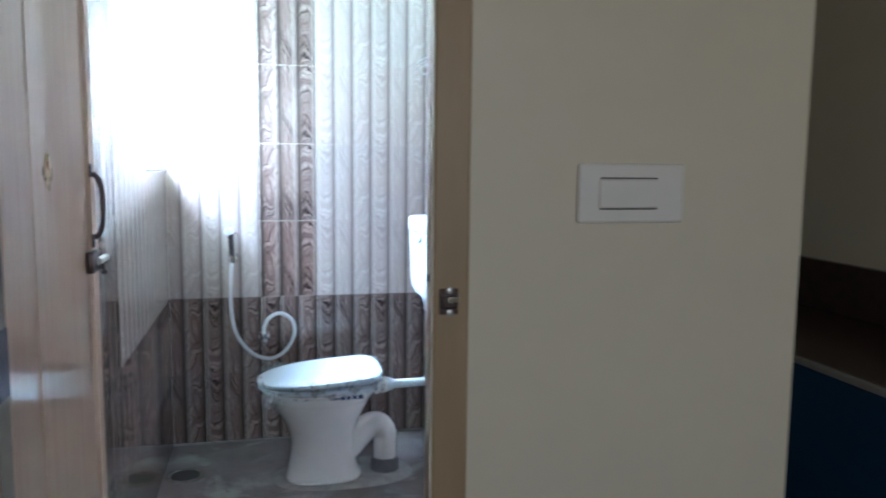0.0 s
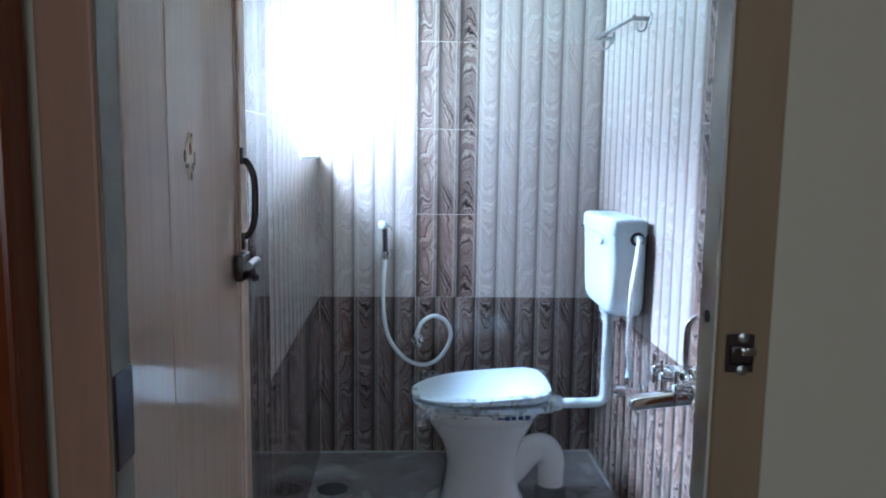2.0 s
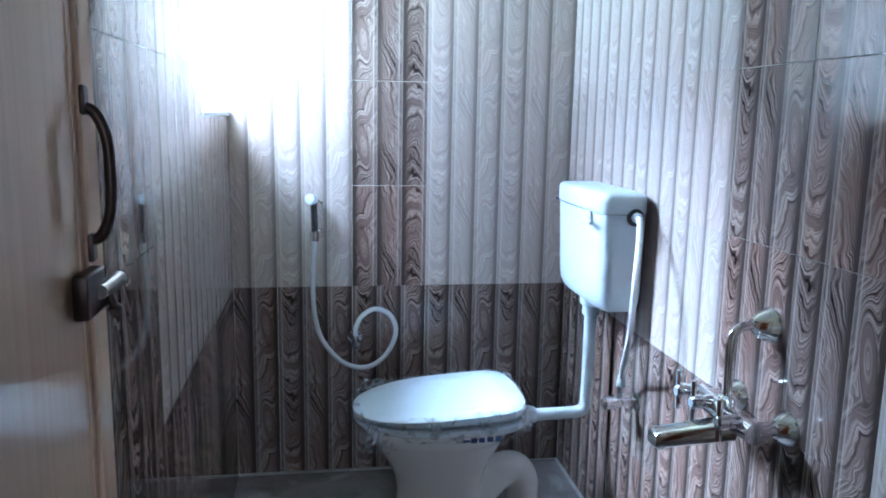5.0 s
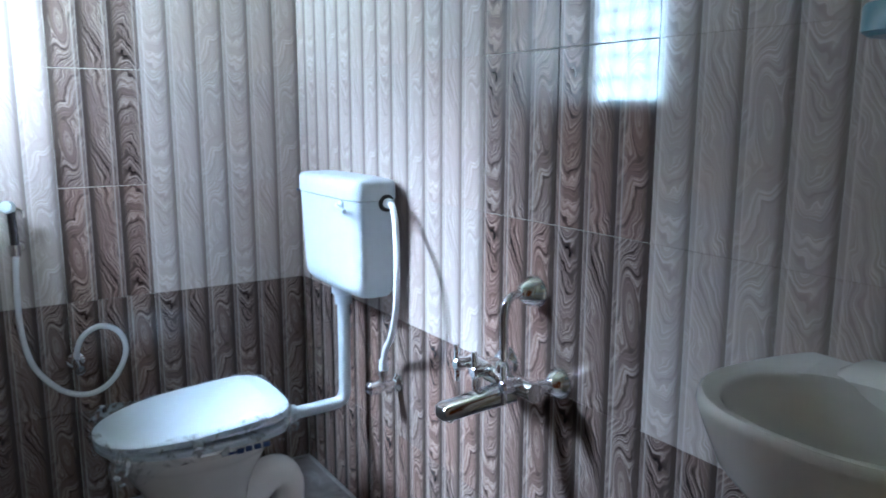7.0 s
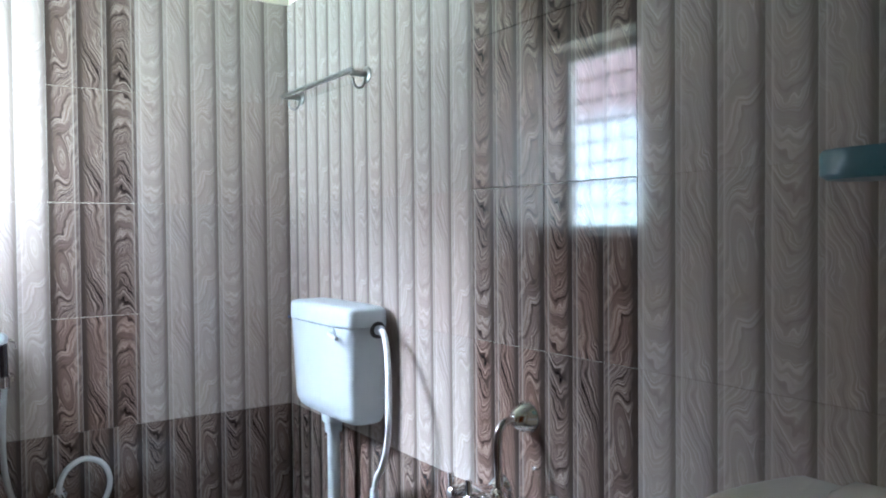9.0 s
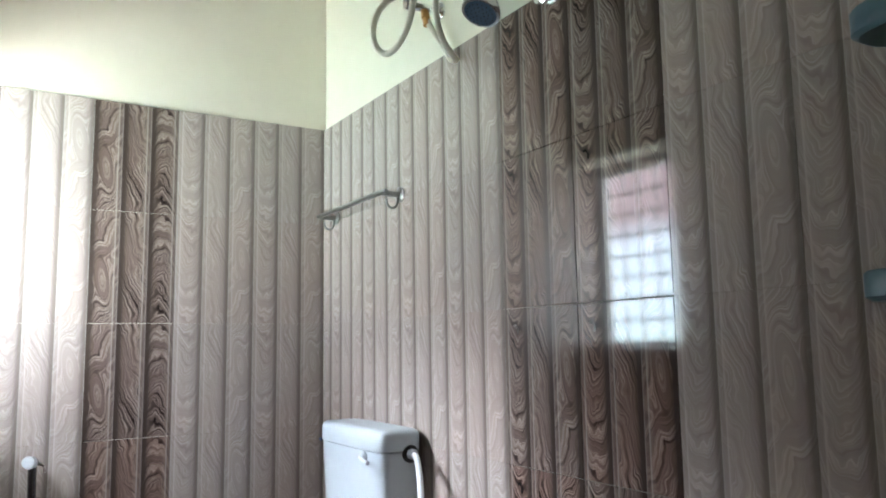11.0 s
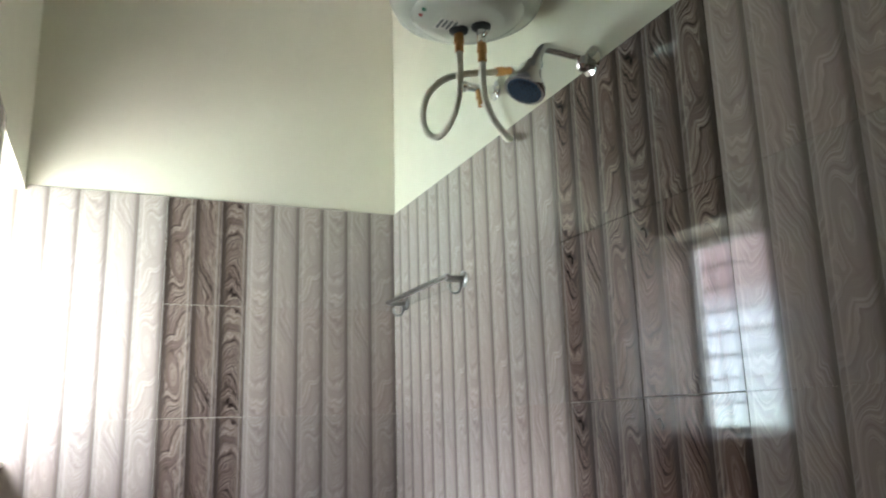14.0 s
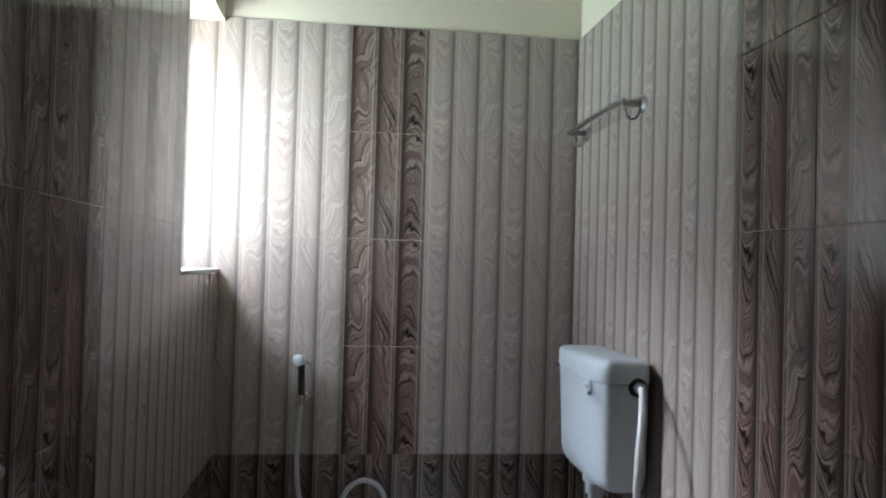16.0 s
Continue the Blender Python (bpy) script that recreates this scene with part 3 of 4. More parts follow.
for g, z, ti in ((-0.012, 0.4435, 0.075), (0.005, 0.441, 0.071), (0.010, 0.434, 0.055), (0.012, 0.420, 0.03),
                 (0.009, 0.405, 0.01), (0.006, 0.392, 0.0), (0.002, 0.382, 0.0)):
    rows.append([film_point(*p) for p in seat_ring(g, z, ti)])
loft(rows, film, caps=False)
part("wrapping_film", film, FILM, toilet, "crumpled clear plastic film")
for cx, cy, cz, rx, rz in ((-0.752, TY - 0.128, 0.388, 0.040, 0.036), (-0.305, TY - 0.150, 0.424, 0.028, 0.022), (-0.315, TY + 0.140, 0.458, 0.036, 0.018)):
    own = bmesh.new()
    bmesh.ops.create_icosphere(own, subdivisions=4, radius=1.0)
    for w in own.verts:
        p = Vector((w.co.x * rx, w.co.y * rx, w.co.z * rz * (1.0 if w.co.z > 0 else 1.25)))
        w.co = Vector((cx, cy, cz)) + p * (1 + 0.45 * noise.noise((p + Vector((cx, cy, cz))) * 55))
    part("film_fold", own, FILM, toilet, "crumpled clear plastic film")
for j, (w, h) in enumerate(((0.022, 0.004), (0.018, 0.012), (0.016, 0.012), (0.017, 0.012), (0.018, 0.012))):
    x = -0.500 + j * 0.024
    part("printed_bar", box(x, x + w, TY - 0.194, TY - 0.186, 0.392 - h / 2 + j * 0.001, 0.392 + h / 2 + j * 0.001), INK, toilet, "small dark blue printed bar")
tagged(part("soil_pipe_collar", lathe([(0, 0.064), (0.006, 0.062), (0.05, 0.060), (0.066, 0.060), (0.066, 0.051)], (-0.268, TY, 0.0), (0, 0, 1), 28), GREY_PVC),
       "grey plastic collar joining the toilet outlet to the floor", "pipe collar")
tagged(part("cement_bed", loft([ring_z(-0.45, TY, 0.30, 0.17, 0.0, 40, 2.4), ring_z(-0.45, TY, 0.285, 0.160, 0.008, 40, 2.4), ring_z(-0.45, TY, 0.26, 0.14, 0.011, 40, 2.4)]), CEMENT),
       "rough grey cement bedding around the toilet foot", "cement")

# ==== cistern ====
CY, CXC = -0.527, -0.077
cistern = thing("cistern", (CXC, CY, 0.77), "white plastic flush cistern mounted high on the tiled wall", "cistern")
part("tank", loft([ring_z(CXC + dx, CY, rx, ry, z, 64, p) for z, dx, rx, ry, p in (
    (0.770, 0.016, 0.040, 0.160, 4.5), (0.772, 0.014, 0.048, 0.174, 5), (0.778, 0.011, 0.056, 0.186, 5), (0.788, 0.008, 0.061, 0.194, 5.5), (0.804, 0.006, 0.0645, 0.199, 6),
    (0.830, 0.005, 0.0665, 0.2025, 6), (0.95, 0.003, 0.0685, 0.208, 6), (1.050, 0.001, 0.070, 0.212, 6))]), PLASTIC, cistern)
part("lid", loft([ring_z(CXC, CY, rx, ry, z, 64, 6) for z, rx, ry in (
    (1.0525, 0.068, 0.210), (1.0535, 0.0715, 0.2145), (1.0560, 0.0725, 0.2155), (1.086, 0.0725, 0.2155), (1.097, 0.0715, 0.2145), (1.104, 0.068, 0.2105), (1.108, 0.060, 0.202), (1.110, 0.045, 0.18))]), PLASTIC, cistern)
lever = part("flush_lever", lathe([(0, 0.016), (0.006, 0.016), (0.010, 0.010), (0.014, 0.006)], (-0.148, -0.655, 1.035), (-1, 0, 0), 20), PLASTIC, cistern)
part("lever_arm", tube([(-0.160, -0.655, 1.035), (-0.166, -0.68, 1.030), (-0.168, -0.715, 1.027)], (0.008, 0.006), 12), PLASTIC, lever)
part("lever_cap", lathe([(0, 0.006), (0.002, 0.005)], (-0.1625, -0.65, 1.035), (-1, 0, 0), 12), BRASS, lever)
part("mark", box(-0.149, -0.146, -0.345, -0.328, 1.050, 1.057), INK, cistern, "small dark printed mark")
part("inlet_washer", lathe([(0, 0.024), (0.005, 0.024), (0.007, 0.018)], (-0.052, CY - 0.2115, 1.045), (0, -1, 0), 20), RUBBER, cistern)
part("inlet_nut", lathe([(0, 0.014), (0.016, 0.015), (0.022, 0.012)], (-0.052, CY - 0.217, 1.045), (0, -1, 0), 8), PLASTIC, cistern)
part("outlet_nut", lathe([(0, 0.036), (0.03, 0.035), (0.036, 0.027), (0.065, 0.026)], (-0.072, TY - 0.01, 0.776), (0, 0, -1), 24), PLASTIC, cistern)
flush = thing("flush_pipe", (-0.072, TY, 0.38), "white plastic flush pipe bending from cistern to toilet", "pipe")
part("pipe", tube([(-0.072, TY - 0.01, 0.74), (-0.072, TY - 0.01, 0.60), (-0.072, TY - 0.008, 0.46), (-0.075, TY - 0.006, 0.415), (-0.092, TY - 0.004, 0.394), (-0.13, TY, 0.388), (-0.20, TY, 0.386), (-0.275, TY, 0.385)], 0.019, 18), PLASTIC, flush)
part("rubber_cone", lathe([(0, 0.024), (0.02, 0.030), (0.035, 0.030)], (-0.235, TY, 0.386), (-1, 0, 0), 20), PLASTIC, flush)

# ==== stop valve and its hose ====
valve = thing("stop_valve", (-0.03, -0.703, 0.505), "chrome angle stop valve on the tiled wall", "valve")
part("flange", lathe([(0, 0.027), (0.004, 0.026), (0.010, 0.015)], (0, -0.703, 0.505), (-1, 0, 0), 24), CHROME, valve)
part("body", lathe([(0, 0.012), (0.03, 0.012), (0.034, 0.015), (0.055, 0.015), (0.058, 0.011)], (-0.006, -0.703, 0.505), (-1, 0, 0), 18), CHROME, valve)
part("outlet", lathe([(0, 0.010), (0.024, 0.010), (0.026, 0.013), (0.042, 0.013)], (-0.048, -0.703, 0.512), (0, 0, 1), 12), CHROME, valve)
part("knob", lathe([(0, 0.014), (0.006, 0.022), (0.036, 0.020), (0.044, 0.011)], (-0.058, -0.703, 0.505), (-1, 0, 0), 12), CHROME, valve)
supply = thing("cistern_hose", (-0.05, -0.75, 0.55), "white flexible hose feeding the cistern", "hose")
part("hose", tube([(-0.052, -0.758, 1.045), (-0.062, -0.796, 1.037), (-0.085, -0.852, 0.990), (-0.112, -0.905, 0.900), (-0.116, -0.905, 0.790), (-0.096, -0.840, 0.695), (-0.062, -0.745, 0.632), (-0.048, -0.703, 0.575)], 0.0085, 14), HOSE, supply)
part("end_nut", lathe([(0, 0.013), (0.028, 0.012), (0.034, 0.010)], (-0.048, -0.703, 0.552), (0, 0, 1), 10), PLASTIC, supply)

# ==== wall mixer ====
mixer = thing("bath_mixer", (-0.05, -1.32, 0.72), "chrome wall mixer with three lever handles and a spout", "tap")
for y in (-1.417, -1.235):
    f = part("flange", lathe([(0, 0.036), (0.004, 0.036), (0.022, 0.024), (0.030, 0.017)], (0, y, 0.724), (-1, 0, 0), 28), CHROME, mixer)
    part("union", lathe([(0, 0.014), (0.022, 0.014), (0.022, 0.019), (0.042, 0.019), (0.046, 0.015)], (-0.026, y, 0.724), (-1, 0, 0), 10), CHROME, mixer)
part("body", tube([(-0.080, -1.435, 0.724), (-0.082, -1.33, 0.722), (-0.080, -1.215, 0.724)], 0.022, 20), CHROME, mixer)
spout = bmesh.new()
rings = []
for t, w, h in ((0, .027, .022), (0.05, .026, .021), (0.10, .025, .019), (0.148, .024, .018), (0.156, .021, .014)):
    c = Vector((-0.080, -1.345, 0.700)) + Vector((-0.84, 0.38, -0.26)).normalized() * t
    rings.append([c + Vector((0.0, w * math.copysign(abs(math.cos(a)) ** .5, math.cos(a)), h * math.copysign(abs(math.sin(a)) ** .5, math.sin(a)))) for a in [2 * math.pi * j / 24 for j in range(24)]])
part("spout", loft(rings, spout), CHROME, mixer)
part("aerator", lathe([(0, 0.013), (0.016, 0.012)], (-0.197, -1.292, 0.655), (0, 0, -1), 18), CHROME, mixer)
for y, z in ((-1.222, 0.735), (-1.290, 0.735), (-1.395, 0.735)):
    h = part("handle", lathe([(0, 0.015), (0.02, 0.013), (0.024, 0.016), (0.042, 0.015), (0.046, 0.010)], (-0.095, y, z), (-1, 0, 0), 18), CHROME, mixer)
    part("handle_bar", lathe([(-0.043, 0.004), (-0.041, 0.0065), (0.041, 0.0065), (0.043, 0.004)], (-0.134, y, z + 0.004), (0, 0.06, 1), 12), CHROME, h)
part("riser_nut", lathe([(0, 0.019), (0.018, 0.019), (0.024, 0.013)], (-0.085, -1.333, 0.742), (0, 0, 1), 12), CHROME, mixer)
part("riser_pipe", tube([(-0.085, -1.333, 0.755), (-0.087, -1.333, 0.82), (-0.087, -1.333, 0.872), (-0.080, -1.332, 0.895), (-0.060, -1.330, 0.906), (-0.02, -1.328, 0.907)], 0.0095, 16), CHROME, mixer)
part("riser_flange", lathe([(0, 0.038), (0.005, 0.037), (0.034, 0.022), (0.042, 0.014)], (0, -1.328, 0.907), (-1, 0, 0), 28), CHROME, mixer)

# ==== health faucet ====
spray = thing("health_faucet", (-0.92, -0.03, 0.9), "chrome and white hand spray resting in a wall holder", "hand spray")
part("holder", lathe([(0, 0.020), (0.005, 0.019), (0.012, 0.012), (0.035, 0.012)], (-0.905, 0, 0.892), (0, -1, 0), 20), CHROME, spray)
part("cradle", lathe([(-0.018, 0.016), (0.016, 0.018)], (-0.918, -0.044, 0.890), (0, 0, 1), 18), CHROME, spray)
part("grip", tube([(-0.918, -0.044, 0.875), (-0.918, -0.045, 0.92), (-0.919, -0.048, 0.97), (-0.920, -0.052, 1.005)], 0.0115, 16), DARK_CHROME, spray)
part("spray_head", lathe([(-0.012, 0.014), (0.0, 0.019), (0.024, 0.017), (0.028, 0.010)], (-0.924, -0.050, 1.016), (-0.45, -1, 0.25), 20), PLASTIC, spray, "white spray head")
part("trigger", tube([(-0.905, -0.050, 1.012), (-0.892, -0.052, 1.006), (-0.888, -0.05, 0.985)], 0.004, 8), CHROME, spray)
part("hose", tube([(-0.918, -0.044, 0.872), (-0.924, -0.046, 0.78), (-0.924, -0.05, 0.65), (-0.905, -0.052, 0.545), (-0.866, -0.054, 0.478), (-0.812, -0.055, 0.430), (-0.748, -0.056, 0.415), (-0.690, -0.056, 0.440),
                   (-0.648, -0.055, 0.498), (-0.636, -0.054, 0.556), (-0.658, -0.053, 0.607), (-0.708, -0.052, 0.628), (-0.755, -0.050, 0.604), (-0.776, -0.048, 0.562), (-0.778, -0.046, 0.53)], 0.0085, 14), HOSE, spray, "white ribbed hose in a loose loop")
tap = thing("spray_valve", (-0.778, 0, 0.514), "chrome angle valve feeding the hand spray", "valve")
part("flange", lathe([(0, 0.027), (0.004, 0.026), (0.010, 0.015)], (-0.778, 0, 0.514), (0, -1, 0), 24), CHROME, tap)
part("body", lathe([(0, 0.012), (0.05, 0.012), (0.054, 0.009)], (-0.778, -0.006, 0.514), (0, -1, 0), 18), CHROME, tap)
part("knob", lathe([(0, 0.012), (0.006, 0.018), (0.026, 0.016), (0.03, 0.008)], (-0.778, -0.056, 0.510), (0.1, -1, -0.35), 12), CHROME, tap)

# ==== towel rail ====
rail = thing("towel_rail", (-0.03, -0.36, 1.79), "square brushed steel towel rail with hanging hooks", "towel rail")
part("bar", box(-0.068, -0.056, -0.625, -0.095, 1.787, 1.799, 0.002), STEEL, rail)
for y in (-0.118, -0.600):
    part("wall_plate", lathe([(0, 0.024), (0.004, 0.024), (0.007, 0.018)], (0, y, 1.790), (-1, 0, 0), 24), STEEL, rail)
    part("bracket", box(-0.060, -0.004, y - 0.008, y + 0.008, 1.782, 1.797, 0.002), STEEL, rail)
    part("hook", tube([(-0.012, y, 1.782), (-0.013, y - 0.001, 1.765), (-0.022, y - 0.003, 1.750), (-0.038, y - 0.004, 1.748), (-0.048, y - 0.003, 1.760), (-0.047, y, 1.774)], 0.0035, 10), STEEL, rail)

# ==== shower head ====
shower = thing("shower_head", (-0.03, -1.30, 2.13), "chrome shower arm with a round blue-faced head", "shower")
part("flange", lathe([(0, 0.035), (0.005, 0.034), (0.014, 0.020)], (0.004, -1.300, 2.150), (-1, 0, 0), 28), CHROME, shower)
part("end_cap", lathe([(0, 0.016), (0.02, 0.016), (0.026, 0.010)], (-0.020, -1.300, 2.150), (-0.2, -0.1, -1), 18), CHROME, shower)
part("arm", tube([(0.0, -1.300, 2.155), (-0.05, -1.300, 2.158), (-0.10, -1.300, 2.161), (-0.120, -1.300, 2.158), (-0.132, -1.300, 2.145), (-0.142, -1.300, 2.122)], 0.0105, 16), CHROME, shower)
AX = Vector((-0.43, -0.05, -0.9)).normalized()
HC = Vector((-0.142, -1.300, 2.122))
part("neck", lathe([(-0.004, 0.015), (0.004, 0.019), (0.022, 0.019), (0.024, 0.022), (0.036, 0.024)], HC, AX, 24), CHROME, shower)
part("head", lathe([(0.028, 0.024), (0.040, 0.029), (0.058, 0.039), (0.072, 0.044), (0.078, 0.043)], HC, AX, 32), CHROME, shower)
face = part("nozzle_plate", lathe([(0.0775, 0.0375), (0.080, 0.036), (0.081, 0.020)], HC, AX, 32), NOZZLE, shower, "blue rubber nozzle plate")
d, a, b = axis_frame(AX)
for ring, count in ((0.010, 6), (0.020, 12), (0.030, 18)):
    for j in range(count):
        t = 2 * math.pi * j / count
        part("nozzle", lathe([(0.079, 0.0017), (0.083, 0.0012)], HC + (a * math.cos(t) + b * math.sin(t)) * ring, AX, 6), RUBBER, face)

# ==== water heater ====
HX, HY, HZ = -0.215, -1.130, 2.288
heater = thing("water_heater", (HX, HY, HZ), "round ivory storage water heater hung on the wall", "water heater")
part("shell", lathe([(0.022, 0.130), (0.024, 0.150), (0.035, 0.168), (0.065, 0.182), (0.10, 0.186), (0.40, 0.186), (0.44, 0.178), (0.47, 0.15), (0.48, 0.08)], (HX, HY, HZ), (0, 0, 1), 56), HEATER, heater)
part("bottom_cover", lathe([(0.0, 0.085), (0.003, 0.105), (0.014, 0.126), (0.026, 0.134)], (HX, HY, HZ), (0, 0, 1), 48), HEATER, heater)
for dx, dy in ((-0.008, 0.034), (0.034, 0.0)):
    part("inlet_gland", lathe([(0, 0.024), (0.008, 0.022), (0.012, 0.014)], (HX + dx, HY + dy, HZ + 0.002), (0, 0, -1), 20), RUBBER, heater)
part("rating_label", box(HX - 0.070, HX - 0.015, HY - 0.005, HY + 0.045, HZ - 0.0015, HZ + 0.001), SWITCH, heater, "pale printed rating label")
for j in range(4):
    part("printed_bar", box(HX - 0.066 + j * 0.012, HX - 0.060 + j * 0.012, HY, HY + 0.038 - 0.006 * (j % 2), HZ - 0.0025, HZ - 0.001), GREY_PVC, heater)
part("indicator", lathe([(0, 0.006), (0.004, 0.005)], (HX - 0.112, HY + 0.012, HZ + 0.009), (0, 0, -1), 12), RED_INK, heater, "red indicator lamp, unlit")
part("indicator", lathe([(0, 0.006), (0.004, 0.005)], (HX - 0.114, HY - 0.012, HZ + 0.009), (0, 0, -1), 12), GREEN_INK, heater, "green indicator lamp, unlit")
part("wall_bracket", box(-0.025, 0.004, HY - 0.10, HY + 0.10, HZ + 0.28, HZ + 0.36, 0.003), STEEL, heater)
relief = part("relief_valve", lathe([(0, 0.011), (0.03, 0.011), (0.034, 0.008)], (HX + 0.034, HY, HZ - 0.012), (0, 0, -1), 14), CHROME, heater)
part("valve_lever", tube([(HX + 0.034, HY - 0.01, HZ - 0.03), (HX + 0.03, HY - 0.04, HZ - 0.035)], 0.005, 10), CHROME, relief)


def nut(parent, at, axis):
    part("brass_nut", lathe([(0, 0.011), (0.022, 0.0125), (0.024, 0.010), (0.046, 0.0105)], at, axis, 10), BRASS, parent, "copper-coloured end nut")


IN1, IN2 = Vector((HX - 0.008, HY + 0.034, HZ)), Vector((HX + 0.034, HY, HZ))
hose = thing("heater_hose", IN1, "beige flexible heater hose curled in a loop", "hose", "heater hoses")
nut(hose, IN1 + Vector((0, 0, -0.012)), (0, 0, -1))
part("hose", tube([IN1 + Vector((0, 0, -0.055)), (-0.214, -1.075, 2.175), (-0.206, -1.035, 2.125), (-0.212, -0.990, 2.085), (-0.226, -0.955, 2.070), (-0.245, -0.935, 2.090), (-0.253, -0.932, 2.136),
                   (-0.242, -0.945, 2.186), (-0.206, -0.966, 2.222), (-0.155, -0.984, 2.236), (-0.105, -0.998, 2.242), (-0.070, -1.000, 2.250)], 0.0085, 14), BEIGE_HOSE, hose)
nut(hose, (-0.078, -1.0, 2.248), (0.9, 0.1, 0.25))
hose2 = thing("heater_hose", IN2, "beige flexible heater hose hanging in a long bend", "hose", "heater hoses")
nut(hose2, IN2 + Vector((0, 0, -0.045)), (0, 0, -1))
part("hose", tube([IN2 + Vector((0, 0, -0.09)), (-0.170, -1.105, 2.165), (-0.145, -1.070, 2.130), (-0.108, -1.035, 2.100), (-0.068, -1.012, 2.080), (-0.036, -0.982, 2.080), (-0.026, -0.94, 2.10), (-0.026, -0.90, 2.15),
                   (-0.036, -0.868, 2.20), (-0.045, -0.850, 2.235)], 0.0085, 14), BEIGE_HOSE, hose2)
nut(hose2, (-0.048, -0.842, 2.266), (0.03, -0.22, -1))
for y, z, out in ((-0.837, 2.278, 0.082), (-0.990, 2.262, 0.035)):
    v = thing("heater_valve", (0, y, z), "chrome wall valve feeding the heater hose", "valve", "heater valves")
    part("flange", lathe([(0, 0.028), (0.004, 0.027), (0.010, 0.015)], (WO, y, z), (-1, 0, 0), 24), CHROME, v)
    part("body", lathe([(0, 0.012), (out, 0.012), (out + 0.004, 0.009)], (0, y, z), (-1, 0, 0), 16), CHROME, v)
    if out > 0.05:
        part("knob", lathe([(0, 0.012), (0.006, 0.018), (0.024, 0.016), (0.028, 0.008)], (-out, y, z), (-1, 0, 0), 12), CHROME, v)

# ==== wash basin ====
BX, BY, BZ = 0.0, -2.140, 0.945


def basin_ring(s, z, inset=0.0):
    out = []
    for j in range(64):
        a = 2 * math.pi * j / 64
        c, n = math.cos(a), math.sin(a)
        x = 0.25 * c if c > 0 else 0.155 * c
        x = min(-0.170 + x * s * (1.0 if c < 0 else 1.3), -0.004 - inset)
        out.append((x, BY + 0.197 * s * math.copysign(abs(n) ** 0.85, n), z))
    return out


basin = thing("wash_basin", (BX - 0.1, BY, BZ - 0.15), "white ceramic wall-hung wash basin", "wash basin")
part("bowl", loft([basin_ring(0.30, BZ - 0.150), basin_ring(0.60, BZ - 0.138), basin_ring(0.84, BZ - 0.088), basin_ring(0.96, BZ - 0.036), basin_ring(1.0, BZ - 0.014), basin_ring(0.988, BZ - 0.003), basin_ring(0.965, BZ + 0.001)]
                  + [ring_z(-0.188, BY, rx, ry, BZ + dz, 64, 2.2) for rx, ry, dz in ((0.122, 0.158, 0.000), (0.117, 0.151, -0.005), (0.110, 0.143, -0.028), (0.092, 0.120, -0.080), (0.055, 0.075, -0.115), (0.018, 0.022, -0.122))]), CERAMIC, basin)
deck = []
for x, z, w in ((-0.006, BZ + 0.016, 0.085), (-0.040, BZ + 0.017, 0.083), (-0.068, BZ + 0.012, 0.078), (-0.078, BZ + 0.001, 0.074)):
    deck.append([(x, BY + w * 1.45, z - 0.030), (x, BY + w * 1.15, z - 0.012), (x, BY + w * 0.96, z - 0.002), (x, BY + w * 0.5, z), (x, BY - w * 0.5, z), (x, BY - w * 0.96, z - 0.002), (x, BY - w * 1.15, z - 0.012),
                 (x, BY - w * 1.45, z - 0.030)])
part("tap_deck", loft(deck), CERAMIC, basin)
part("waste", lathe([(0, 0.022), (0.003, 0.020)], (-0.188, BY, BZ - 0.1225), (0, 0, 1), 20), CHROME, basin)

# ==== two-tier shelf over the basin ====
rack = thing("wall_shelf", (-0.05, -2.2, 1.4), "teal plastic two-tier shelf on the tiled wall", "shelf")


def tray(z, tip):
    outline = []
    for j in range(40):
        a = 2 * math.pi * j / 40
        c, s = math.cos(a), math.sin(a)
        outline.append((-0.062 + 0.058 * math.copysign(abs(c) ** 0.7, c), tip - 0.135 + 0.135 * math.copysign(abs(s) ** 0.6, s)))
    rings = []
    for g, dz in ((0.93, 0.0), (1.0, 0.006), (1.0, 0.036), (0.97, 0.040), (0.94, 0.036), (0.92, 0.010)):
        rings.append([(-0.062 + (x + 0.062) * g, tip - 0.135 + (y - tip + 0.135) * g, z + dz) for x, y in outline])
    return loft(rings)


part("tray", tray(1.385, -2.045), TEAL, rack)
part("tray", tray(1.735, -2.055), TEAL, rack)
for y in (-2.12, -2.27):
    part("upright", box(-0.014, -0.002, y - 0.008, y + 0.008, 1.40, 1.75, 0.002), TEAL, rack)

# ==== floor drain ====
drain = thing("floor_drain", (-1.112, -0.378, 0), "open round floor drain hole ringed with cement", "drain")
part("rim", lathe([(0.0, 0.086), (0.004, 0.081), (0.006, 0.072), (0.005, 0.064), (-0.002, 0.060)], (-1.112, -0.378, 0.0), (0, 0, 1), 36, caps=False), DIRTY_CEMENT, drain)
# flat black disc on the floor stands in for the hole's shaded depth
part("hole", lathe([(0.0, 0.060), (0.0015, 0.060)], (-1.112, -0.378, 0.0005), (0, 0, 1), 28), RUBBER, drain, "dark drain opening")

solid("trim", box(LEFT, 0.0, -0.014, 0.0, 0.0, 0.007, 0.003), CEMENT, "thin cement fillet at the foot of the wall", "trim")
solid("trim", box(-0.013, 0.0, DOOR_IN, -0.014, 0.0, 0.007, 0.003), CEMENT, "thin cement fillet at the foot of the wall", "trim")

# ==== hall ====
switch = thing("light_switch", (-0.12, DOOR_OUT, 1.30), "white plastic switch plate with one wide rocker", "light switch")
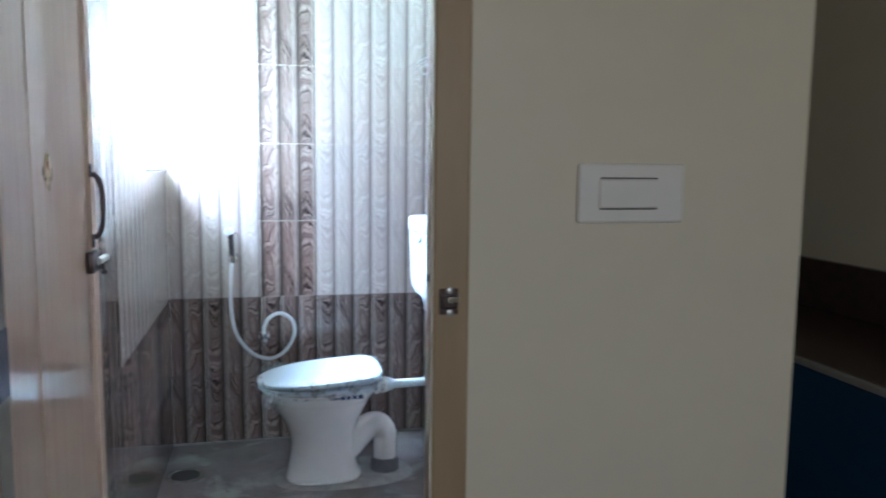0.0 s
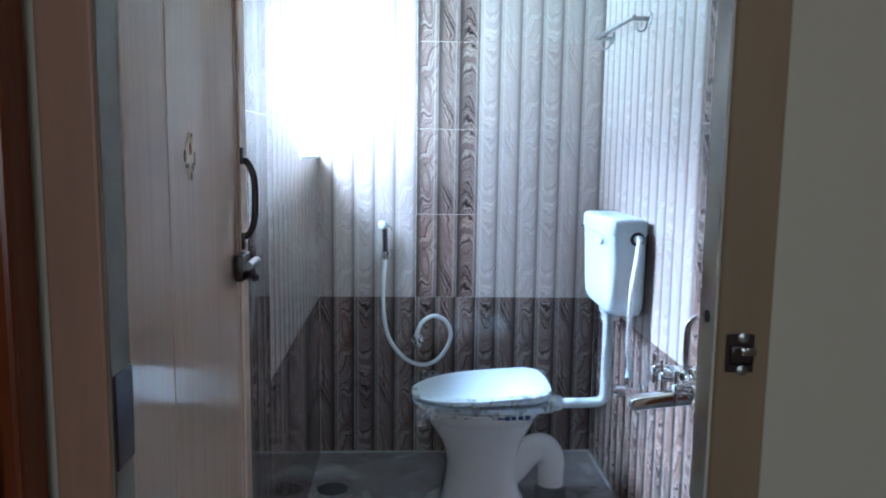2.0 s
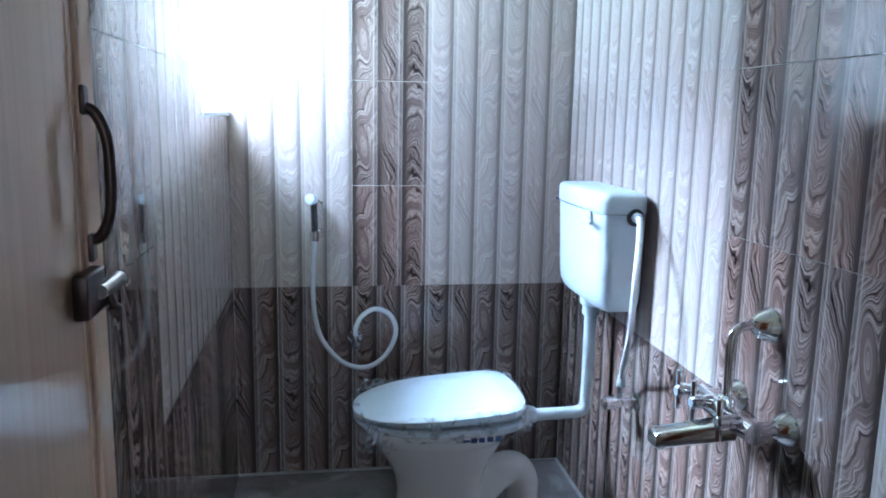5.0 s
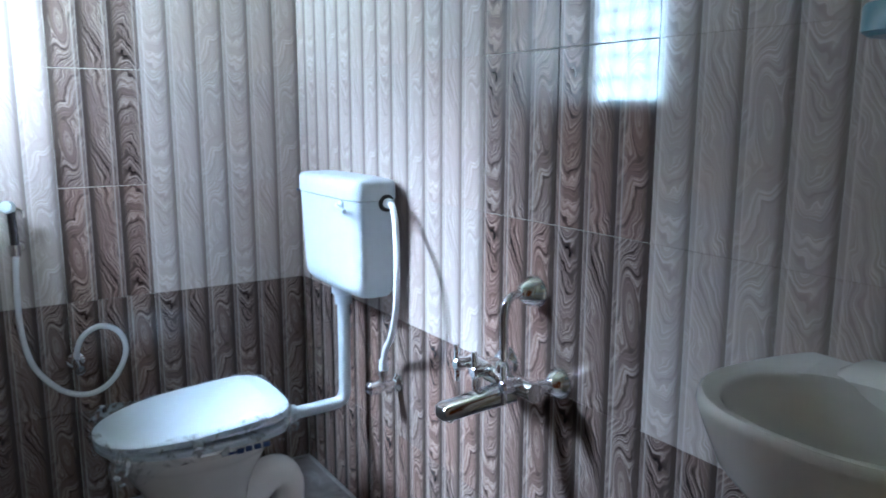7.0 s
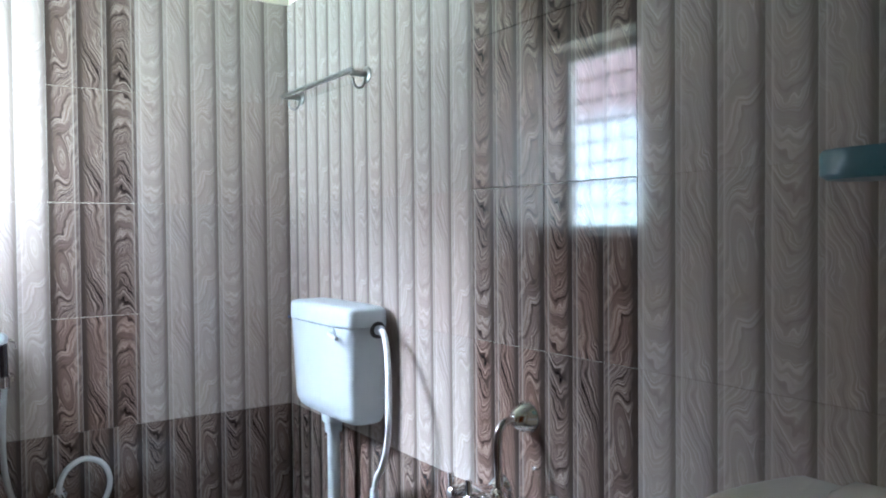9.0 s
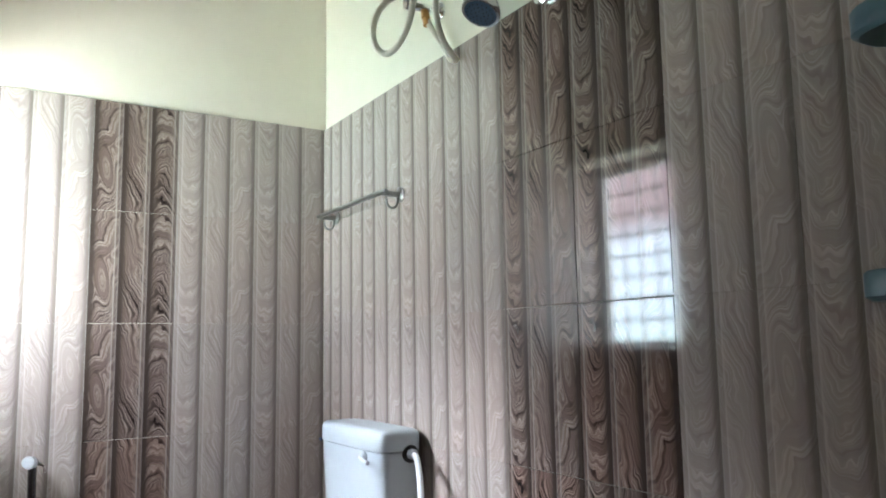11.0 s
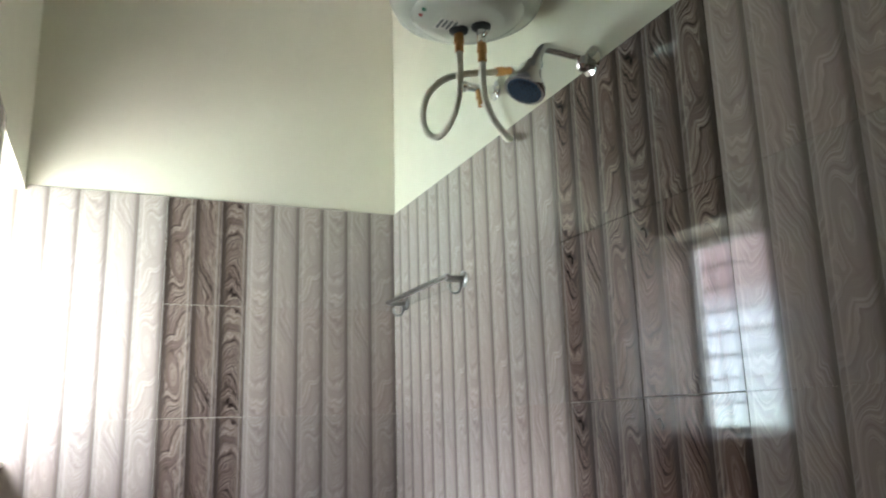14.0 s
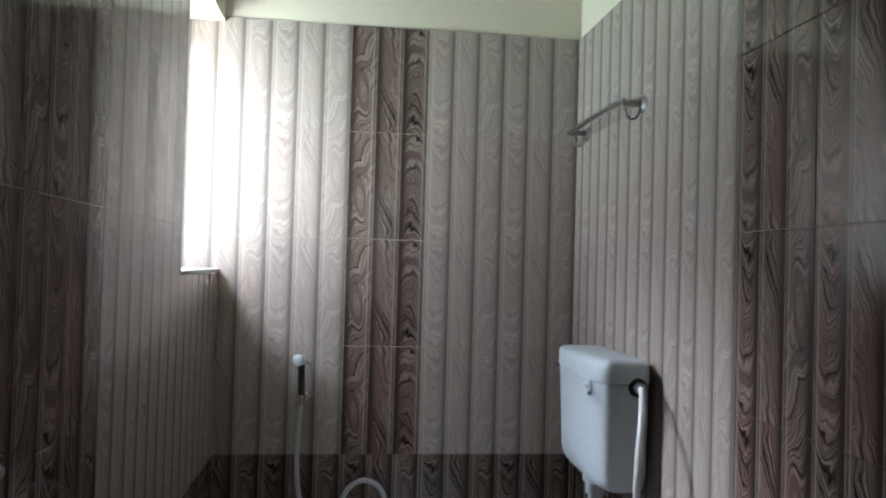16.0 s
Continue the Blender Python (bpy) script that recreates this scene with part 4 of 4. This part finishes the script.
part("plate", box(-0.224, -0.022, DOOR_OUT - 0.010, DOOR_OUT, 1.245, 1.349, 0.005), SWITCH, switch)
part("rocker", box(-0.186, -0.074, DOOR_OUT - 0.0145, DOOR_OUT - 0.009, 1.272, 1.322, 0.003), SWITCH, switch)
for z in (1.270, 1.324):
    part("gap", box(-0.184, -0.076, DOOR_OUT - 0.0112, DOOR_OUT - 0.009, z - 0.0012, z + 0.0012), RUBBER, switch, "dark gap beside the rocker")
wood = thing("door_2", (-1.25, -3.0, 0), "closed varnished red-brown wooden door in its frame", "door", kind="structure")
part("frame_post", box(-1.300, -1.222, -2.515, -2.455, 0, 2.1, 0.006), VARNISH, wood)
part("frame_post", box(-1.300, -1.238, -2.560, -2.520, 0, 2.1, 0.008), VARNISH, wood)
part("frame_post", box(-1.300, -1.233, -3.52, -3.46, 0, 2.1, 0.006), VARNISH, wood)
part("frame_head", box(-1.300, -1.233, -3.52, -2.455, 2.101, 2.17, 0.006), VARNISH, wood)
part("panel", box(-1.300, -1.262, -3.455, -2.565, 0.01, 2.09, 0.004), VARNISH, wood)
counter = thing("blue_cabinet", (0.9, -1.6, 0), "low dark blue cabinet with a grey top edge", "cabinet")
part("body", box(0.60, 1.15, -2.75, -0.4, 0, 0.832, 0.004), BLUE, counter)
part("top", box(0.612, 1.15, -2.75, -0.4, 0.833, 0.849, 0.002), BROWN_STONE, counter, "dark brown stone top")
part("top_edge", box(0.592, 0.611, -2.755, -0.4, 0.833, 0.850, 0.003), GREY_EDGE, counter)
solid("wall_side_room", box(1.15, 1.3, -2.75, 0.006, 0, CEIL), HALL_PAINT, "plain unlit wall behind the blue cabinet")
tagged(part("splash_strip", box(1.12, 1.15, -2.75, -0.4, 0.851, 1.02, 0.003), BROWN_STONE), "dark brown stone strip above the cabinet", "splashback")

# ==== wall tiles ====
TILE_MESH = {}


def tile_mesh(u0, u1, v0, v1, dark):
    """A glazed tile, whole or cut, with eased edges; its origin is the whole tile's lower corner."""
    key = (round(u0, 4), round(u1, 4), round(v0, 4), round(v1, 4), dark)
    if key not in TILE_MESH:
        g, e, d = (0.0006, 0.0008, 0.0058) if dark else (0.00015, 0.0004, 0.0058)
        a, b, c, f = u0 + g, u1 - g, v0 + g, v1 - g
        verts = [(a, 0, c), (b, 0, c), (b, 0, f), (a, 0, f),
                 (a, -d + e, c), (b, -d + e, c), (b, -d + e, f), (a, -d + e, f),
                 (a + e, -d, c + e), (b - e, -d, c + e), (b - e, -d, f - e), (a + e, -d, f - e)]
        faces = [(8, 9, 10, 11)]
        for p in (0, 4):
            for j in range(4):
                q = (j + 1) % 4
                faces.append((p + j, p + q, p + 4 + q, p + 4 + j))
        me = bpy.data.meshes.new("tile")
        me.from_pydata(verts, [], faces)
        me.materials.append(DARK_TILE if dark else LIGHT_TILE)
        TILE_MESH[key] = me
    return TILE_MESH[key]


def cuts(start, length, offset):
    """Tile columns along a wall of that length: (whole tile's start, cut from, cut to)."""
    out, s = [], offset
    while s < length - 1e-4:
        a, b = max(s, 0.0), min(s + TW, length)
        if b - a > 0.012:
            out.append((s, a - s, b - s))
        s += TW
    return out


ROWS = [(BORDER - 2 * TH, 2 * TH - BORDER + 0.0, TH, True), (BORDER - TH, 0, TH, True)] + [(BORDER + j * TH, 0, TH, False) for j in range(4)]


def lay(wall, corner, turn, length, offset, dark_from, dark_to, hole=None, flip=False):
    """Tiles along a wall; columns whose start lies in dark_from..dark_to are dark, as are the low rows."""
    turned = Matrix.Rotation(radians(turn), 4, 'Z')
    for s, u0, u1 in cuts(0, length, offset):
        for z, v0, v1, low in ROWS:
            dark = low or dark_from - 0.02 < s < dark_to - 0.02
            bits = [(u0, u1, v0, v1)]
            if hole and s + u1 > hole[0] + 1e-4 and z + v1 > hole[1]:
                bits = []
                edge = max(u0, min(u1, hole[0] - s))
                if edge - u0 > 0.008:
                    bits.append((u0, edge, v0, v1))
                if hole[1] - z - v0 > 0.008:
                    bits.append((edge, u1, v0, hole[1] - z))
            for q in bits:
                ob = new("tile", tile_mesh(*q, dark))
                ob.parent = wall
                m = Matrix.Translation(corner) @ turned @ Matrix.Translation((s, 0, z))
                if flip and dark and not low:   # this column was laid upside down
                    m = m @ Matrix.Translation((TW, 0, TH)) @ Matrix.Rotation(math.pi, 4, 'Y')
                ob.matrix_local = m



lay(wall_back, (LEFT, WO, 0), 0, -LEFT, 0.4125 - 2 * TW, 0.41, 0.66, flip=True)
lay(wall_right, (WO, 0, 0), -90, -DOOR_IN, 1.122 - 5 * TW, 1.12, 1.64)
lay(wall_left, (LEFT - WO, DOOR_IN, 0), 90, -DOOR_IN, -DOOR_IN - 1.205 - 2 * TW - 2 * TW, -DOOR_IN - 1.205 - 2 * TW, -DOOR_IN - 1.205, hole=(-DOOR_IN + WIN_Y, WIN_B))
# reveal beside the window, tiled in line with the back wall
for z, v0, v1, low in ROWS[3:]:
    ob = new("tile", tile_mesh(0.06, 0.2, max(v0, WIN_B + 0.012 - z), min(v1, WIN_T - z), False))
    ob.parent = wall_back
    ob.matrix_local = Matrix.Translation((LEFT - 0.2, WO, z))
